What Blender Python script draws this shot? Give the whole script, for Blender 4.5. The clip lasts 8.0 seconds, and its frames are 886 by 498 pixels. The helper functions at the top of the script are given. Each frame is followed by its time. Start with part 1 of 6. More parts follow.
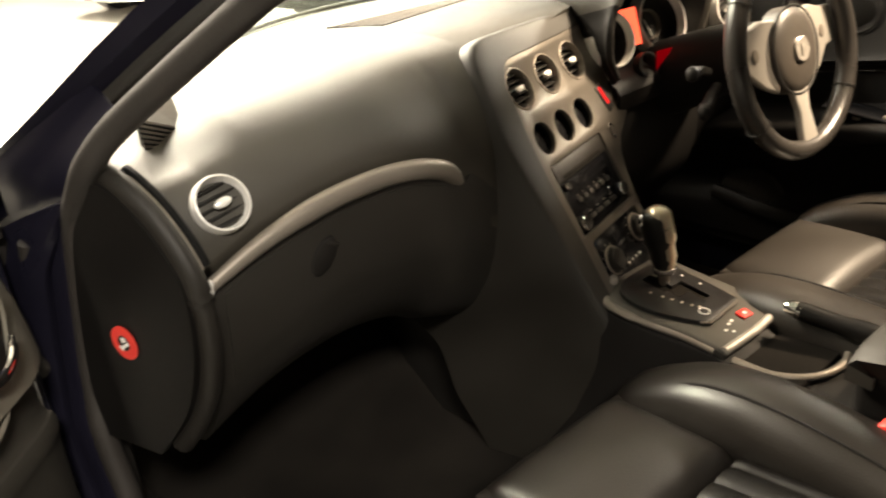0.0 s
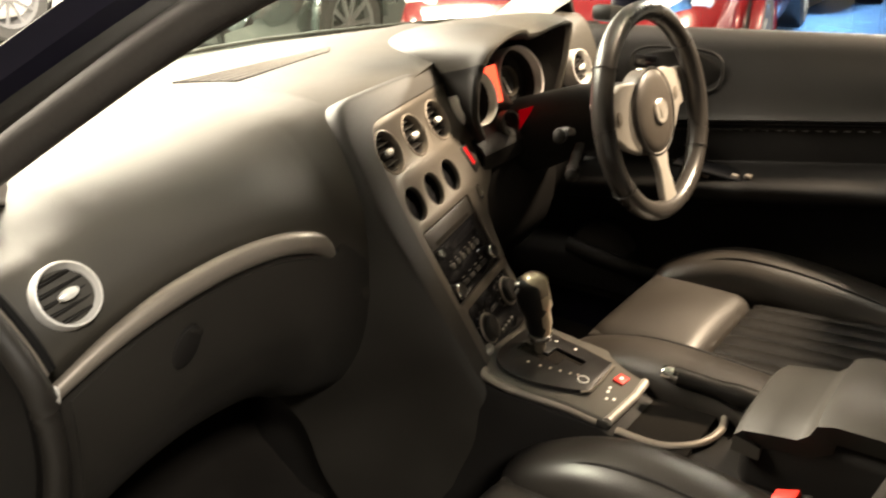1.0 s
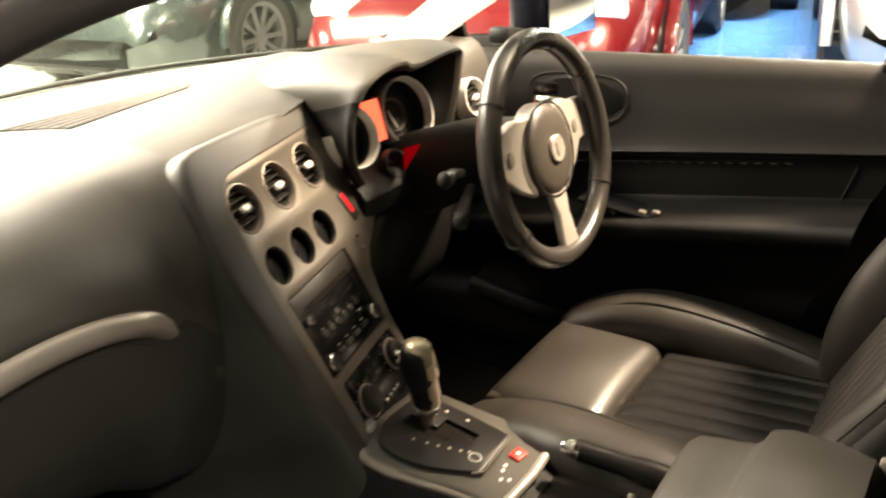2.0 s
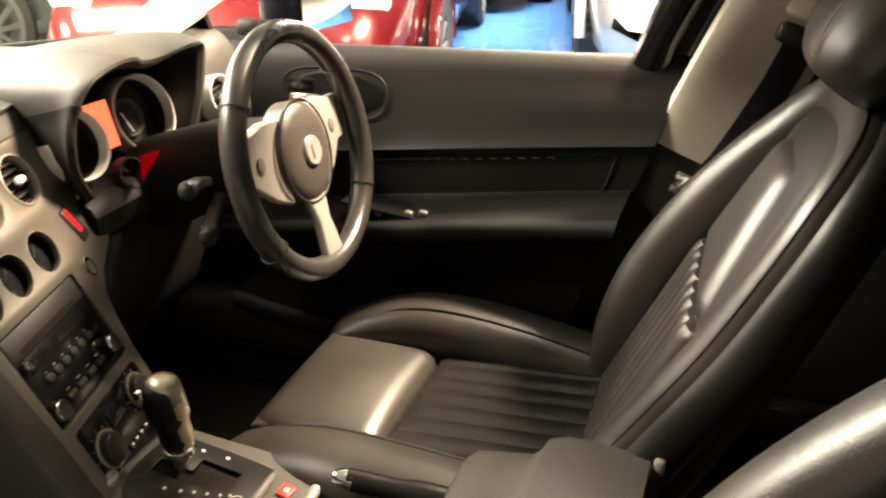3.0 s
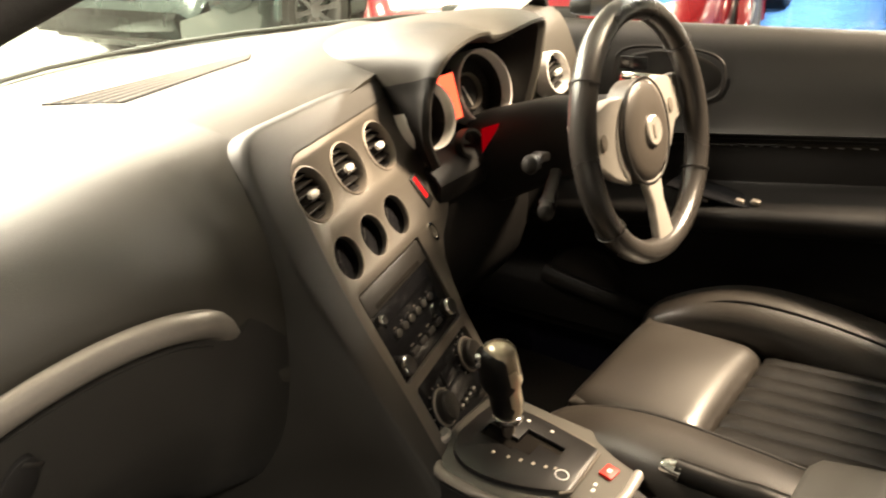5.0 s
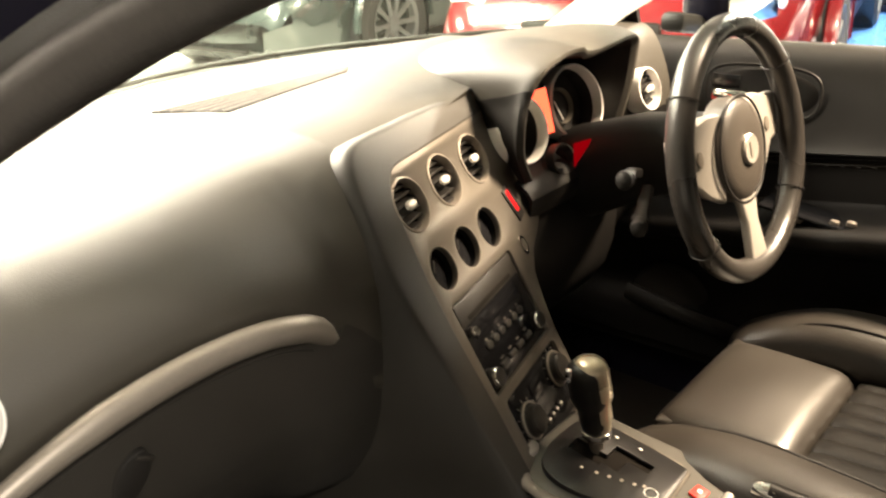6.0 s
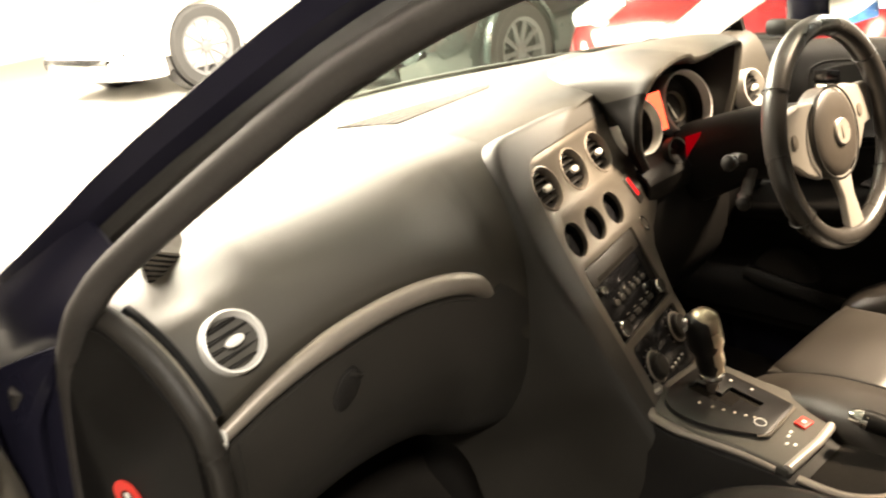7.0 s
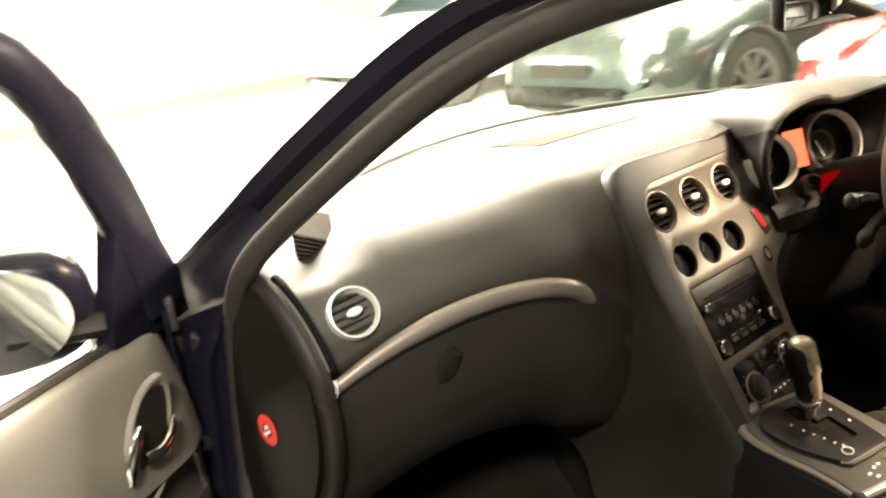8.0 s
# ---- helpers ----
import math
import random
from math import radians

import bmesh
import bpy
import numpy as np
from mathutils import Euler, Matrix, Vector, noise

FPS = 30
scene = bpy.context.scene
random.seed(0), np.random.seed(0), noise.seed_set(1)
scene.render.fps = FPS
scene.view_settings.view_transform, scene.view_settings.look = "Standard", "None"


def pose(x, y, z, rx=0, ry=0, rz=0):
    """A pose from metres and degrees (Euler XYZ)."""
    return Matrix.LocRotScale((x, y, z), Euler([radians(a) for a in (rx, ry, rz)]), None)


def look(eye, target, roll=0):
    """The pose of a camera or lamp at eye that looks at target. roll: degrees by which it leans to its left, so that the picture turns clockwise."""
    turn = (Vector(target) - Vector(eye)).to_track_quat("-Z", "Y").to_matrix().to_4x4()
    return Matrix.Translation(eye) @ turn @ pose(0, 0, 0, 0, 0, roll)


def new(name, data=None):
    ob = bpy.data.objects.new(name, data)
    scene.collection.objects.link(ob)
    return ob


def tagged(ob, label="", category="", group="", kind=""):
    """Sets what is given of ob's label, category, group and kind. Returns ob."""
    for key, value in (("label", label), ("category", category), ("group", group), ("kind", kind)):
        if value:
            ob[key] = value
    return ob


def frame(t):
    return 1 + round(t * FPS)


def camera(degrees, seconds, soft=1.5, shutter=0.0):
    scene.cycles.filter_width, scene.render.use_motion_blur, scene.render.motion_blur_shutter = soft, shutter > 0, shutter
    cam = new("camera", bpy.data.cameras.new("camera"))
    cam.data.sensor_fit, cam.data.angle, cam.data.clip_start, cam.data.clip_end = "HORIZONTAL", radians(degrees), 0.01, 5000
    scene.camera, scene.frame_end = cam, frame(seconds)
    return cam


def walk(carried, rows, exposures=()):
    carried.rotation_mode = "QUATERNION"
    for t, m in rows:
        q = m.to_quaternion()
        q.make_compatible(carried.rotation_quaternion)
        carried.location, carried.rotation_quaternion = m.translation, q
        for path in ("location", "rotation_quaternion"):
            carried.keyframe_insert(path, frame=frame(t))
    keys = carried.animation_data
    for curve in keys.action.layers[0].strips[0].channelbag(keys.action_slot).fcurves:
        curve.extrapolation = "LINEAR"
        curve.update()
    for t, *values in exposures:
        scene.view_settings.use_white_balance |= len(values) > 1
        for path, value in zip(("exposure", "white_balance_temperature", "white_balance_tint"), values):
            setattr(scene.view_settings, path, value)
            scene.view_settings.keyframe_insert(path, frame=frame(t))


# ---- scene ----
cam = camera(52.0, 8.0, soft=2.0, shutter=0.5)
PATH = [
    (0, (-0.997, -0.836, 1.22), (0.169, 0.569, 0.402), -6.8),
    (0.5, (-0.983, -0.802, 1.24), (0.308, 0.473, 0.399), -5.3),
    (1, (-0.972, -0.717, 1.244), (0.479, 0.414, 0.46), -3.2),
    (1.2, (-0.965, -0.721, 1.253), (0.511, 0.386, 0.48), -3.3),
    (2.3, (-0.72, -0.67, 1.245), (0.86, 0.267, 0.455), -2.9),
    (2.5, (-0.698, -0.664, 1.239), (0.928, 0.187, 0.443), -2.5),
    (3, (-0.678, -0.669, 1.23), (1.054, -0.082, 0.42), -0.6),
    (3.2, (-0.668, -0.695, 1.216), (1.067, -0.103, 0.417), -1.5),
    (3.5, (-0.682, -0.65, 1.227), (1.033, -0.007, 0.422), -0.8),
    (4, (-0.693, -0.623, 1.22), (0.925, 0.239, 0.422), -2.4),
    (4.5, (-0.703, -0.591, 1.221), (0.833, 0.4, 0.409), -2.8),
    (4.7, (-0.706, -0.587, 1.221), (0.797, 0.451, 0.405), -3.2),
    (5.8, (-0.732, -0.563, 1.232), (0.66, 0.615, 0.411), -3.2),
    (6, (-0.74, -0.561, 1.227), (0.643, 0.649, 0.438), -3.6),
    (6.5, (-0.839, -0.583, 1.228), (0.527, 0.69, 0.512), -4.7),
    (7, (-0.935, -0.726, 1.256), (0.271, 0.708, 0.556), -8.9),
    (7.5, (-0.996, -0.762, 1.246), (0.136, 0.775, 0.649), -7.9),
    (8, (-0.901, -0.97, 1.265), (-0.099, 0.769, 0.688), -8.8),
]
walk(cam, [(t, look(eye, target, roll)) for t, eye, target, roll in PATH], exposures=[(0.0, 0.05), (1.2, 0.1), (2.4, 0.33), (5.8, 0.48), (6.5, 0.6), (7.5, 0.6), (8.0, 0.54)])

# ---- world, lamps, exposure ----
world = bpy.data.worlds.new("hall_air")
world.use_nodes = True
world.node_tree.nodes["Background"].inputs[0].default_value = (1.0, 0.93, 0.82, 1)
world.node_tree.nodes["Background"].inputs[1].default_value = 0.03
scene.world = world
scene.view_settings.exposure = 0.0


def unseen_lamp(x, y, z, sx, sy, watts, colour):
    data = bpy.data.lights.new("unseen_lamp", "AREA")
    data.shape, data.size, data.size_y, data.energy, data.color = "RECTANGLE", sx, sy, watts, colour
    ob = new("unseen_lamp", data)
    ob.location = (x, y, z)
    return ob


WARM, AMBER, SOFT = (1.0, 0.88, 0.7), (1.0, 0.78, 0.54), (1.0, 0.92, 0.79)
# Unseen lamps, added and powered until each area had its brightness.
LAMPS = [(0.7, -0.4, 3.0, 14, WARM), (1.74, -1.3, 3.0, 760, AMBER), (-0.8, 2.6, 3.0, 620, WARM), (1.0, 3.6, 3.0, 1150, WARM), (-1.7, -2.4, 3.0, 230, SOFT), (4.4, 5.4, 3.0, 700, WARM), (0.6, 7.8, 3.0, 760, WARM), (6.0, 0.2, 3.0, 1150, WARM)]
for lx, ly, lz, lw, lc in LAMPS:
    unseen_lamp(lx, ly, lz, 0.6 if ly < 0 else 1.2, 0.6 if ly < 0 else 1.8, lw, lc)

# ---- materials ----
def surface(name, base, rough=0.5, metal=0.0, bump=0.0, grain=400.0, blotch=6.0, vary=0.25, rvary=0.12, coat=0.0, spec=0.5):
    m = bpy.data.materials.new(name)
    m.use_nodes = True
    nt = m.node_tree
    b = nt.nodes["Principled BSDF"]
    b.inputs["Metallic"].default_value = metal
    b.inputs["Coat Weight"].default_value = coat
    b.inputs["Coat Roughness"].default_value = 0.04
    b.inputs["Specular IOR Level"].default_value = spec
    tc = nt.nodes.new("ShaderNodeTexCoord")
    big = nt.nodes.new("ShaderNodeTexNoise")
    big.inputs["Scale"].default_value, big.inputs["Detail"].default_value = blotch, 5
    fine = nt.nodes.new("ShaderNodeTexNoise")
    fine.inputs["Scale"].default_value, fine.inputs["Detail"].default_value = grain, 2
    nt.links.new(tc.outputs["Object"], big.inputs["Vector"])
    nt.links.new(tc.outputs["Object"], fine.inputs["Vector"])
    mixed = nt.nodes.new("ShaderNodeMath")
    mixed.operation = "MULTIPLY_ADD"
    nt.links.new(fine.outputs["Fac"], mixed.inputs[0])
    mixed.inputs[1].default_value = 0.4
    nt.links.new(big.outputs["Fac"], mixed.inputs[2])
    ramp = nt.nodes.new("ShaderNodeValToRGB")
    ramp.color_ramp.elements[0].position, ramp.color_ramp.elements[1].position = 0.45, 0.95
    lo, hi = 1 - vary, 1 + vary
    ramp.color_ramp.elements[0].color = (*[min(1, c * lo) for c in base], 1)
    ramp.color_ramp.elements[1].color = (*[min(1, c * hi) for c in base], 1)
    nt.links.new(mixed.outputs[0], ramp.inputs[0])
    nt.links.new(ramp.outputs[0], b.inputs["Base Color"])
    rr = nt.nodes.new("ShaderNodeMapRange")
    rr.inputs["To Min"].default_value, rr.inputs["To Max"].default_value = max(0.02, rough - rvary), min(1, rough + rvary)
    nt.links.new(big.outputs["Fac"], rr.inputs["Value"])
    nt.links.new(rr.outputs[0], b.inputs["Roughness"])
    if bump:
        bp = nt.nodes.new("ShaderNodeBump")
        bp.inputs["Strength"].default_value, bp.inputs["Distance"].default_value = bump, 0.001
        nt.links.new(fine.outputs["Fac"], bp.inputs["Height"])
        nt.links.new(bp.outputs[0], b.inputs["Normal"])
    return m


def glowing(name, colour, strength):
    m = bpy.data.materials.new(name)
    m.use_nodes = True
    b = m.node_tree.nodes["Principled BSDF"]
    b.inputs["Base Color"].default_value = (*[c * 0.04 for c in colour], 1)
    b.inputs["Specular IOR Level"].default_value = 0.0
    b.inputs["Roughness"].default_value = 0.9
    b.inputs["Emission Color"].default_value = (*colour, 1)
    b.inputs["Emission Strength"].default_value = strength
    return m


def pane_glass(name, tint, rough=0.0):
    m = bpy.data.materials.new(name)
    m.use_nodes = True
    nt = m.node_tree
    nt.nodes.remove(nt.nodes["Principled BSDF"])
    clear, gloss, mix, fres = (nt.nodes.new("ShaderNode" + k) for k in ("BsdfTransparent", "BsdfGlossy", "MixShader", "LayerWeight"))
    power, scale = nt.nodes.new("ShaderNodeMath"), nt.nodes.new("ShaderNodeMath")
    power.operation, scale.operation = "POWER", "MULTIPLY_ADD"
    power.inputs[1].default_value, scale.inputs[1].default_value, scale.inputs[2].default_value = 4.0, 0.7, 0.03
    clear.inputs[0].default_value = (*tint, 1)
    gloss.inputs["Roughness"].default_value = rough
    fres.inputs[0].default_value = 0.5
    nt.links.new(fres.outputs["Facing"], power.inputs[0])
    nt.links.new(power.outputs[0], scale.inputs[0])
    nt.links.new(scale.outputs[0], mix.inputs[0])
    nt.links.new(clear.outputs[0], mix.inputs[1])
    nt.links.new(gloss.outputs[0], mix.inputs[2])
    nt.links.new(mix.outputs[0], nt.nodes["Material Output"].inputs[0])
    return m


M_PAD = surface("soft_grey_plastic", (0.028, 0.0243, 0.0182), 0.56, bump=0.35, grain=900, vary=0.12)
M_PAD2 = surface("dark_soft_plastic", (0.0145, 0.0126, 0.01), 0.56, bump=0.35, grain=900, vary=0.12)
M_RING = surface("polished_ring", (0.72, 0.7, 0.67), 0.28, metal=0.15, vary=0.03, rvary=0.05)
M_LOWER = surface("dark_grey_plastic", (0.0135, 0.0117, 0.0097), 0.55, bump=0.35, grain=900, vary=0.15, spec=0.3)
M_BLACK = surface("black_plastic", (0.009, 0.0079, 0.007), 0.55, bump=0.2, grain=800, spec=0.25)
# Near-zero colour that paints the darkness inside vents, dials, gaps and slits.
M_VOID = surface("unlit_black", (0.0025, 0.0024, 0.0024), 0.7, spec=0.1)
M_GLOSSBLACK = surface("gloss_black", (0.008, 0.008, 0.009), 0.15)
M_SILVER = surface("satin_silver_paint", (0.125, 0.111, 0.094), 0.38, metal=0.55, vary=0.06)
M_TRIM = surface("brushed_grey_trim", (0.2, 0.175, 0.148), 0.44, metal=0.45, vary=0.08, grain=300)
M_CHROME = surface("chrome", (0.85, 0.84, 0.82), 0.1, metal=1.0, vary=0.03, rvary=0.05)
M_LEATHER = surface("black_leather", (0.018, 0.0154, 0.0128), 0.38, bump=0.28, grain=420, vary=0.25, rvary=0.12, spec=0.6)
# Darker leather: painted shadow on cushion centres, plain black on grips and side panels.
M_LEATHER2 = surface("black_leather_and_shade", (0.005, 0.0044, 0.0038), 0.42, bump=0.22, grain=420, vary=0.2, spec=0.3)
M_THREAD = surface("grey_thread", (0.3, 0.29, 0.28), 0.7)
M_CARPET = surface("dark_carpet", (0.0095, 0.008, 0.0066), 0.95, bump=1.0, grain=600, vary=0.5, spec=0.1)
M_BEIGE = surface("warm_grey_trim", (0.46, 0.415, 0.345), 0.6, bump=0.2, grain=700, vary=0.06)
# Black door leather; on low dash parts it also paints their shade.
M_DOORLOW = surface("black_trim_and_shade", (0.0046, 0.004, 0.0036), 0.55, bump=0.2, grain=600, spec=0.2)
# Driver's door tops are shaded by colour; same plastic as the passenger's pad.
M_DOORTOP = surface("shaded_soft_door_plastic", (0.0092, 0.0079, 0.0066), 0.55, bump=0.3, grain=900, vary=0.1, spec=0.2)
M_SURROUND = surface("satin_grey_console_paint", (0.085, 0.08, 0.071), 0.36, metal=0.5, vary=0.07, grain=500)
M_GATE = surface("satin_black_gate", (0.012, 0.011, 0.011), 0.32, metal=0.3, vary=0.1, grain=500)
M_RIM = surface("polished_black_leather", (0.024, 0.0215, 0.0195), 0.28, bump=0.3, grain=500, vary=0.15)
M_HUB = surface("brown_grey_hub_vinyl", (0.05, 0.0425, 0.0355), 0.4, bump=0.3, grain=700, vary=0.1)
# Lit copy of the door plastic: the brightness is in its colour.
M_DOORPAD = surface("lit_soft_door_pad", (0.15, 0.136, 0.11), 0.5, bump=0.35, grain=900, vary=0.1)
M_ARM = surface("grey_armrest_vinyl", (0.034, 0.0308, 0.0258), 0.55, bump=0.25, grain=700, vary=0.1, spec=0.3)
# Pad plastic darkened, since less light reaches the low surround.
M_SURR = surface("shaded_soft_plastic", (0.0165, 0.0143, 0.0112), 0.54, bump=0.35, grain=900, vary=0.12)
M_SPOKE = surface("bright_silver_spoke_paint", (0.38, 0.352, 0.315), 0.3, metal=0.4, vary=0.06)
M_BELT = surface("seat_belt_webbing", (0.012, 0.012, 0.014), 0.8, bump=0.8, grain=900)
M_RUBBER = surface("black_rubber", (0.019, 0.016, 0.014), 0.6, bump=0.3, grain=200)
M_PAINT = surface("dark_blue_black_paint", (0.007, 0.0066, 0.0122), 0.3, coat=0.0, vary=0.1, spec=0.1)
M_RED = surface("red_mark", (0.7, 0.03, 0.02), 0.45, vary=0.08)
M_WHITE = surface("white_mark", (0.8, 0.79, 0.76), 0.5, vary=0.04)
M_TAN = surface("knob_silver_tan", (0.55, 0.48, 0.36), 0.28, metal=0.7, vary=0.06)
M_SCREEN = glowing("orange_screen", (1.0, 0.085, 0.035), 3.0)
M_REDGLOW = glowing("red_lamp", (1.0, 0.02, 0.02), 1.2)
# Weak emission that imitates a red reflection; no lamp is there.
M_REDDIM = glowing("red_reflection_glow", (1.0, 0.0, 0.01), 0.15)
M_GLASS = pane_glass("clear_pane", (0.86, 0.92, 0.88))
M_SIDEGLASS = pane_glass("side_pane", (0.93, 0.96, 0.95))
M_MIRROR = surface("mirror_face", (0.9, 0.9, 0.9), 0.02, metal=1.0, vary=0.0, rvary=0.0)
M_FLOOR = surface("pale_floor_paint", (0.5, 0.49, 0.46), 0.35, bump=0.1, grain=60, blotch=1.2, vary=0.1)
M_BLUE = surface("blue_floor_paint", (0.045, 0.12, 0.32), 0.16, bump=0.1, grain=60, blotch=1.5, vary=0.25)
M_DULLWALL = surface("grey_block_wall", (0.22, 0.21, 0.2), 0.8, bump=0.3, grain=40, blotch=0.7, vary=0.1)
M_WALL = surface("white_wall_paint", (0.8, 0.78, 0.72), 0.7, bump=0.15, grain=80, blotch=0.7, vary=0.05)
M_CREDPAINT = surface("red_car_paint", (0.11, 0.005, 0.007), 0.2, metal=0.2, coat=1.0, vary=0.08)
M_CVIOLET = surface("violet_blue_car_paint", (0.07, 0.06, 0.2), 0.25, metal=0.3, coat=1.0, vary=0.08)
M_CWHITE = surface("white_car_paint", (0.8, 0.79, 0.77), 0.3, coat=0.8, vary=0.03)
M_CDARK = surface("dark_green_car_paint", (0.03, 0.04, 0.038), 0.25, metal=0.3, coat=1.0, vary=0.1)
M_CSILVER = surface("silver_car_paint", (0.5, 0.51, 0.54), 0.3, metal=0.6, coat=0.8, vary=0.05)
M_CGLASS = surface("car_window_glass", (0.02, 0.035, 0.04), 0.05, coat=0.5, vary=0.0, rvary=0.0)
M_LENS = surface("clear_lamp_lens", (0.75, 0.78, 0.8), 0.08, metal=0.5, vary=0.1)
M_ALLOY = surface("alloy_rim", (0.13, 0.13, 0.135), 0.4, metal=0.4, vary=0.05)
M_TYRE = surface("tyre_rubber", (0.022, 0.0215, 0.021), 0.8, bump=0.3, grain=120)

# ---- mesh helpers ----
def part(name, bm, material, parent=None, label="", smooth=38):
    bmesh.ops.recalc_face_normals(bm, faces=bm.faces)
    me = bpy.data.meshes.new(name)
    bm.to_mesh(me)
    bm.free()
    return part_of_mesh(name, me, material, parent, label, smooth)


def part_of_mesh(name, me, material, parent=None, label="", smooth=38):
    me.materials.clear()
    me.materials.append(material)
    if smooth:
        me.shade_smooth()
        me.set_sharp_from_angle(angle=radians(smooth))
    ob = new(name, me)
    if parent:
        ob.parent = parent
        if parent.type == "EMPTY":
            ob.matrix_parent_inverse = parent.matrix_basis.inverted()
    if label:
        ob["label"] = label
    return ob


def thing(name, label, category, group="", at=(0, 0, 0), kind=""):
    ob = new(name)
    ob.location = at
    ob.empty_display_size = 0.05
    bpy.context.view_layer.update()
    ob.matrix_basis = Matrix.Translation(at)
    return tagged(ob, label, category, group, kind)


def cols(x, y, z, o):
    """A pose from its three axes and its place."""
    x, y, z, o = (Vector(v) for v in (x, y, z, o))
    return Matrix(((x.x, y.x, z.x, o.x), (x.y, y.y, z.y, o.y), (x.z, y.z, z.z, o.z), (0, 0, 0, 1)))


def facing(normal, at, up=(0, 0, 1)):
    """A pose at a place whose z points along normal and whose y points up."""
    n = Vector(normal).normalized()
    x = Vector(up).cross(n).normalized()
    return cols(x, n.cross(x), n, at)


def loft(rows, closed=False, caps=False, bm=None):
    """Quads between rows of points; closed: each row is a ring."""
    bm = bm or bmesh.new()
    grid = [[bm.verts.new(p) for p in row] for row in rows]
    n = len(grid[0])
    for a, b in zip(grid, grid[1:]):
        for i in range(n if closed else n - 1):
            j = (i + 1) % n
            bm.faces.new((a[i], a[j], b[j], b[i]))
    if caps and closed:
        bm.faces.new(grid[0])
        bm.faces.new(grid[-1])
    return bm


def thick(rows, depth):
    """A sheet of rows of points with a back side, depth metres behind it along its normals."""
    g = [[Vector(p) for p in row] for row in rows]
    back = []
    for i, row in enumerate(g):
        line = []
        for j, p in enumerate(row):
            du = g[min(i + 1, len(g) - 1)][j] - g[max(i - 1, 0)][j]
            dv = row[min(j + 1, len(row) - 1)] - row[max(j - 1, 0)]
            n = du.cross(dv)
            line.append(p - n.normalized() * depth if n.length > 1e-9 else p)
        back.append(line)
    bm = bmesh.new()
    a = [[bm.verts.new(p) for p in row] for row in g]
    b = [[bm.verts.new(p) for p in row] for row in back]
    m, n = len(a), len(a[0])
    for i in range(m - 1):
        for j in range(n - 1):
            bm.faces.new((a[i][j], a[i][j + 1], a[i + 1][j + 1], a[i + 1][j]))
            bm.faces.new((b[i][j], b[i + 1][j], b[i + 1][j + 1], b[i][j + 1]))
    rim = [(i, 0) for i in range(m)] + [(m - 1, j) for j in range(1, n)] + [(i, n - 1) for i in range(m - 2, -1, -1)] + [(0, j) for j in range(n - 2, 0, -1)]
    for (i, j), (k, l) in zip(rim, rim[1:] + rim[:1]):
        bm.faces.new((a[i][j], a[k][l], b[k][l], b[i][j]))
    return bm


def smooth_line(points, n):
    """n points on a smooth curve through the given ones."""
    p = [Vector(q) for q in points]
    out = []
    for k in range(n):
        s = k / (n - 1) * (len(p) - 1)
        i = min(int(s), len(p) - 2)
        f = s - i
        a, b, c, d = p[max(i - 1, 0)], p[i], p[i + 1], p[min(i + 2, len(p) - 1)]
        out.append(0.5 * (2 * b + (c - a) * f + (2 * a - 5 * b + 4 * c - d) * f * f + (3 * b - a - 3 * c + d) * f**3))
    return out


def sweep(path, radii, n=14, up=(0, 0, 1), closed=False, power=2.0, bm=None):
    """A tube along a path; radii: one (side, height) pair, or one for each point. power over 2 squares the section."""
    path = [Vector(p) for p in path]
    if not isinstance(radii, list):
        radii = [radii] * len(path)
    rows = []
    for i, p in enumerate(path):
        a = path[i - 1] if i or closed else path[0]
        b = path[(i + 1) % len(path)] if i < len(path) - 1 or closed else path[-1]
        t = (b - a).normalized()
        side = t.cross(Vector(up))
        side = side.normalized() if side.length > 1e-6 else Vector((1, 0, 0))
        top = side.cross(t)
        rx, rz = radii[i] if isinstance(radii[i], tuple) else (radii[i], radii[i])
        ring = []
        for k in range(n):
            c, s = math.cos(2 * math.pi * k / n), math.sin(2 * math.pi * k / n)
            c, s = math.copysign(abs(c) ** (2 / power), c), math.copysign(abs(s) ** (2 / power), s)
            ring.append(p + side * rx * c + top * rz * s)
        rows.append(ring)
    if closed:
        rows.append(rows[0])
    bm = loft(rows, closed=True, caps=not closed, bm=bm)
    if closed:
        bmesh.ops.remove_doubles(bm, verts=bm.verts, dist=1e-6)
    return bm


def lathe(profile, m=Matrix(), n=32, bm=None, ends=True):
    """A profile of (radius, height) turned round the z axis of the pose m."""
    bm = bm or bmesh.new()
    rows = []
    for r, h in profile:
        rows.append([bm.verts.new(m @ Vector((max(r, 1e-4) * math.cos(2 * math.pi * k / n), max(r, 1e-4) * math.sin(2 * math.pi * k / n), h))) for k in range(n)])
    for a, b in zip(rows, rows[1:]):
        for k in range(n):
            bm.faces.new((a[k], a[(k + 1) % n], b[(k + 1) % n], b[k]))
    if ends:
        bm.faces.new(rows[0])
        bm.faces.new(rows[-1])
    return bm


def rbox(sx, sy, sz, m=Matrix(), bevel=0.005, seg=2, bm=None):
    """A box with rounded edges, its middle at the pose m."""
    one = bmesh.new()
    bmesh.ops.create_cube(one, size=1.0)
    bmesh.ops.scale(one, vec=(sx, sy, sz), verts=one.verts)
    if bevel:
        bmesh.ops.bevel(one, geom=one.edges[:], offset=bevel, segments=seg, affect="EDGES", profile=0.5)
    one.transform(m)
    if bm is None:
        return one
    keep = bpy.data.meshes.new("join")
    one.to_mesh(keep)
    one.free()
    bm.from_mesh(keep)
    bpy.data.meshes.remove(keep)
    return bm


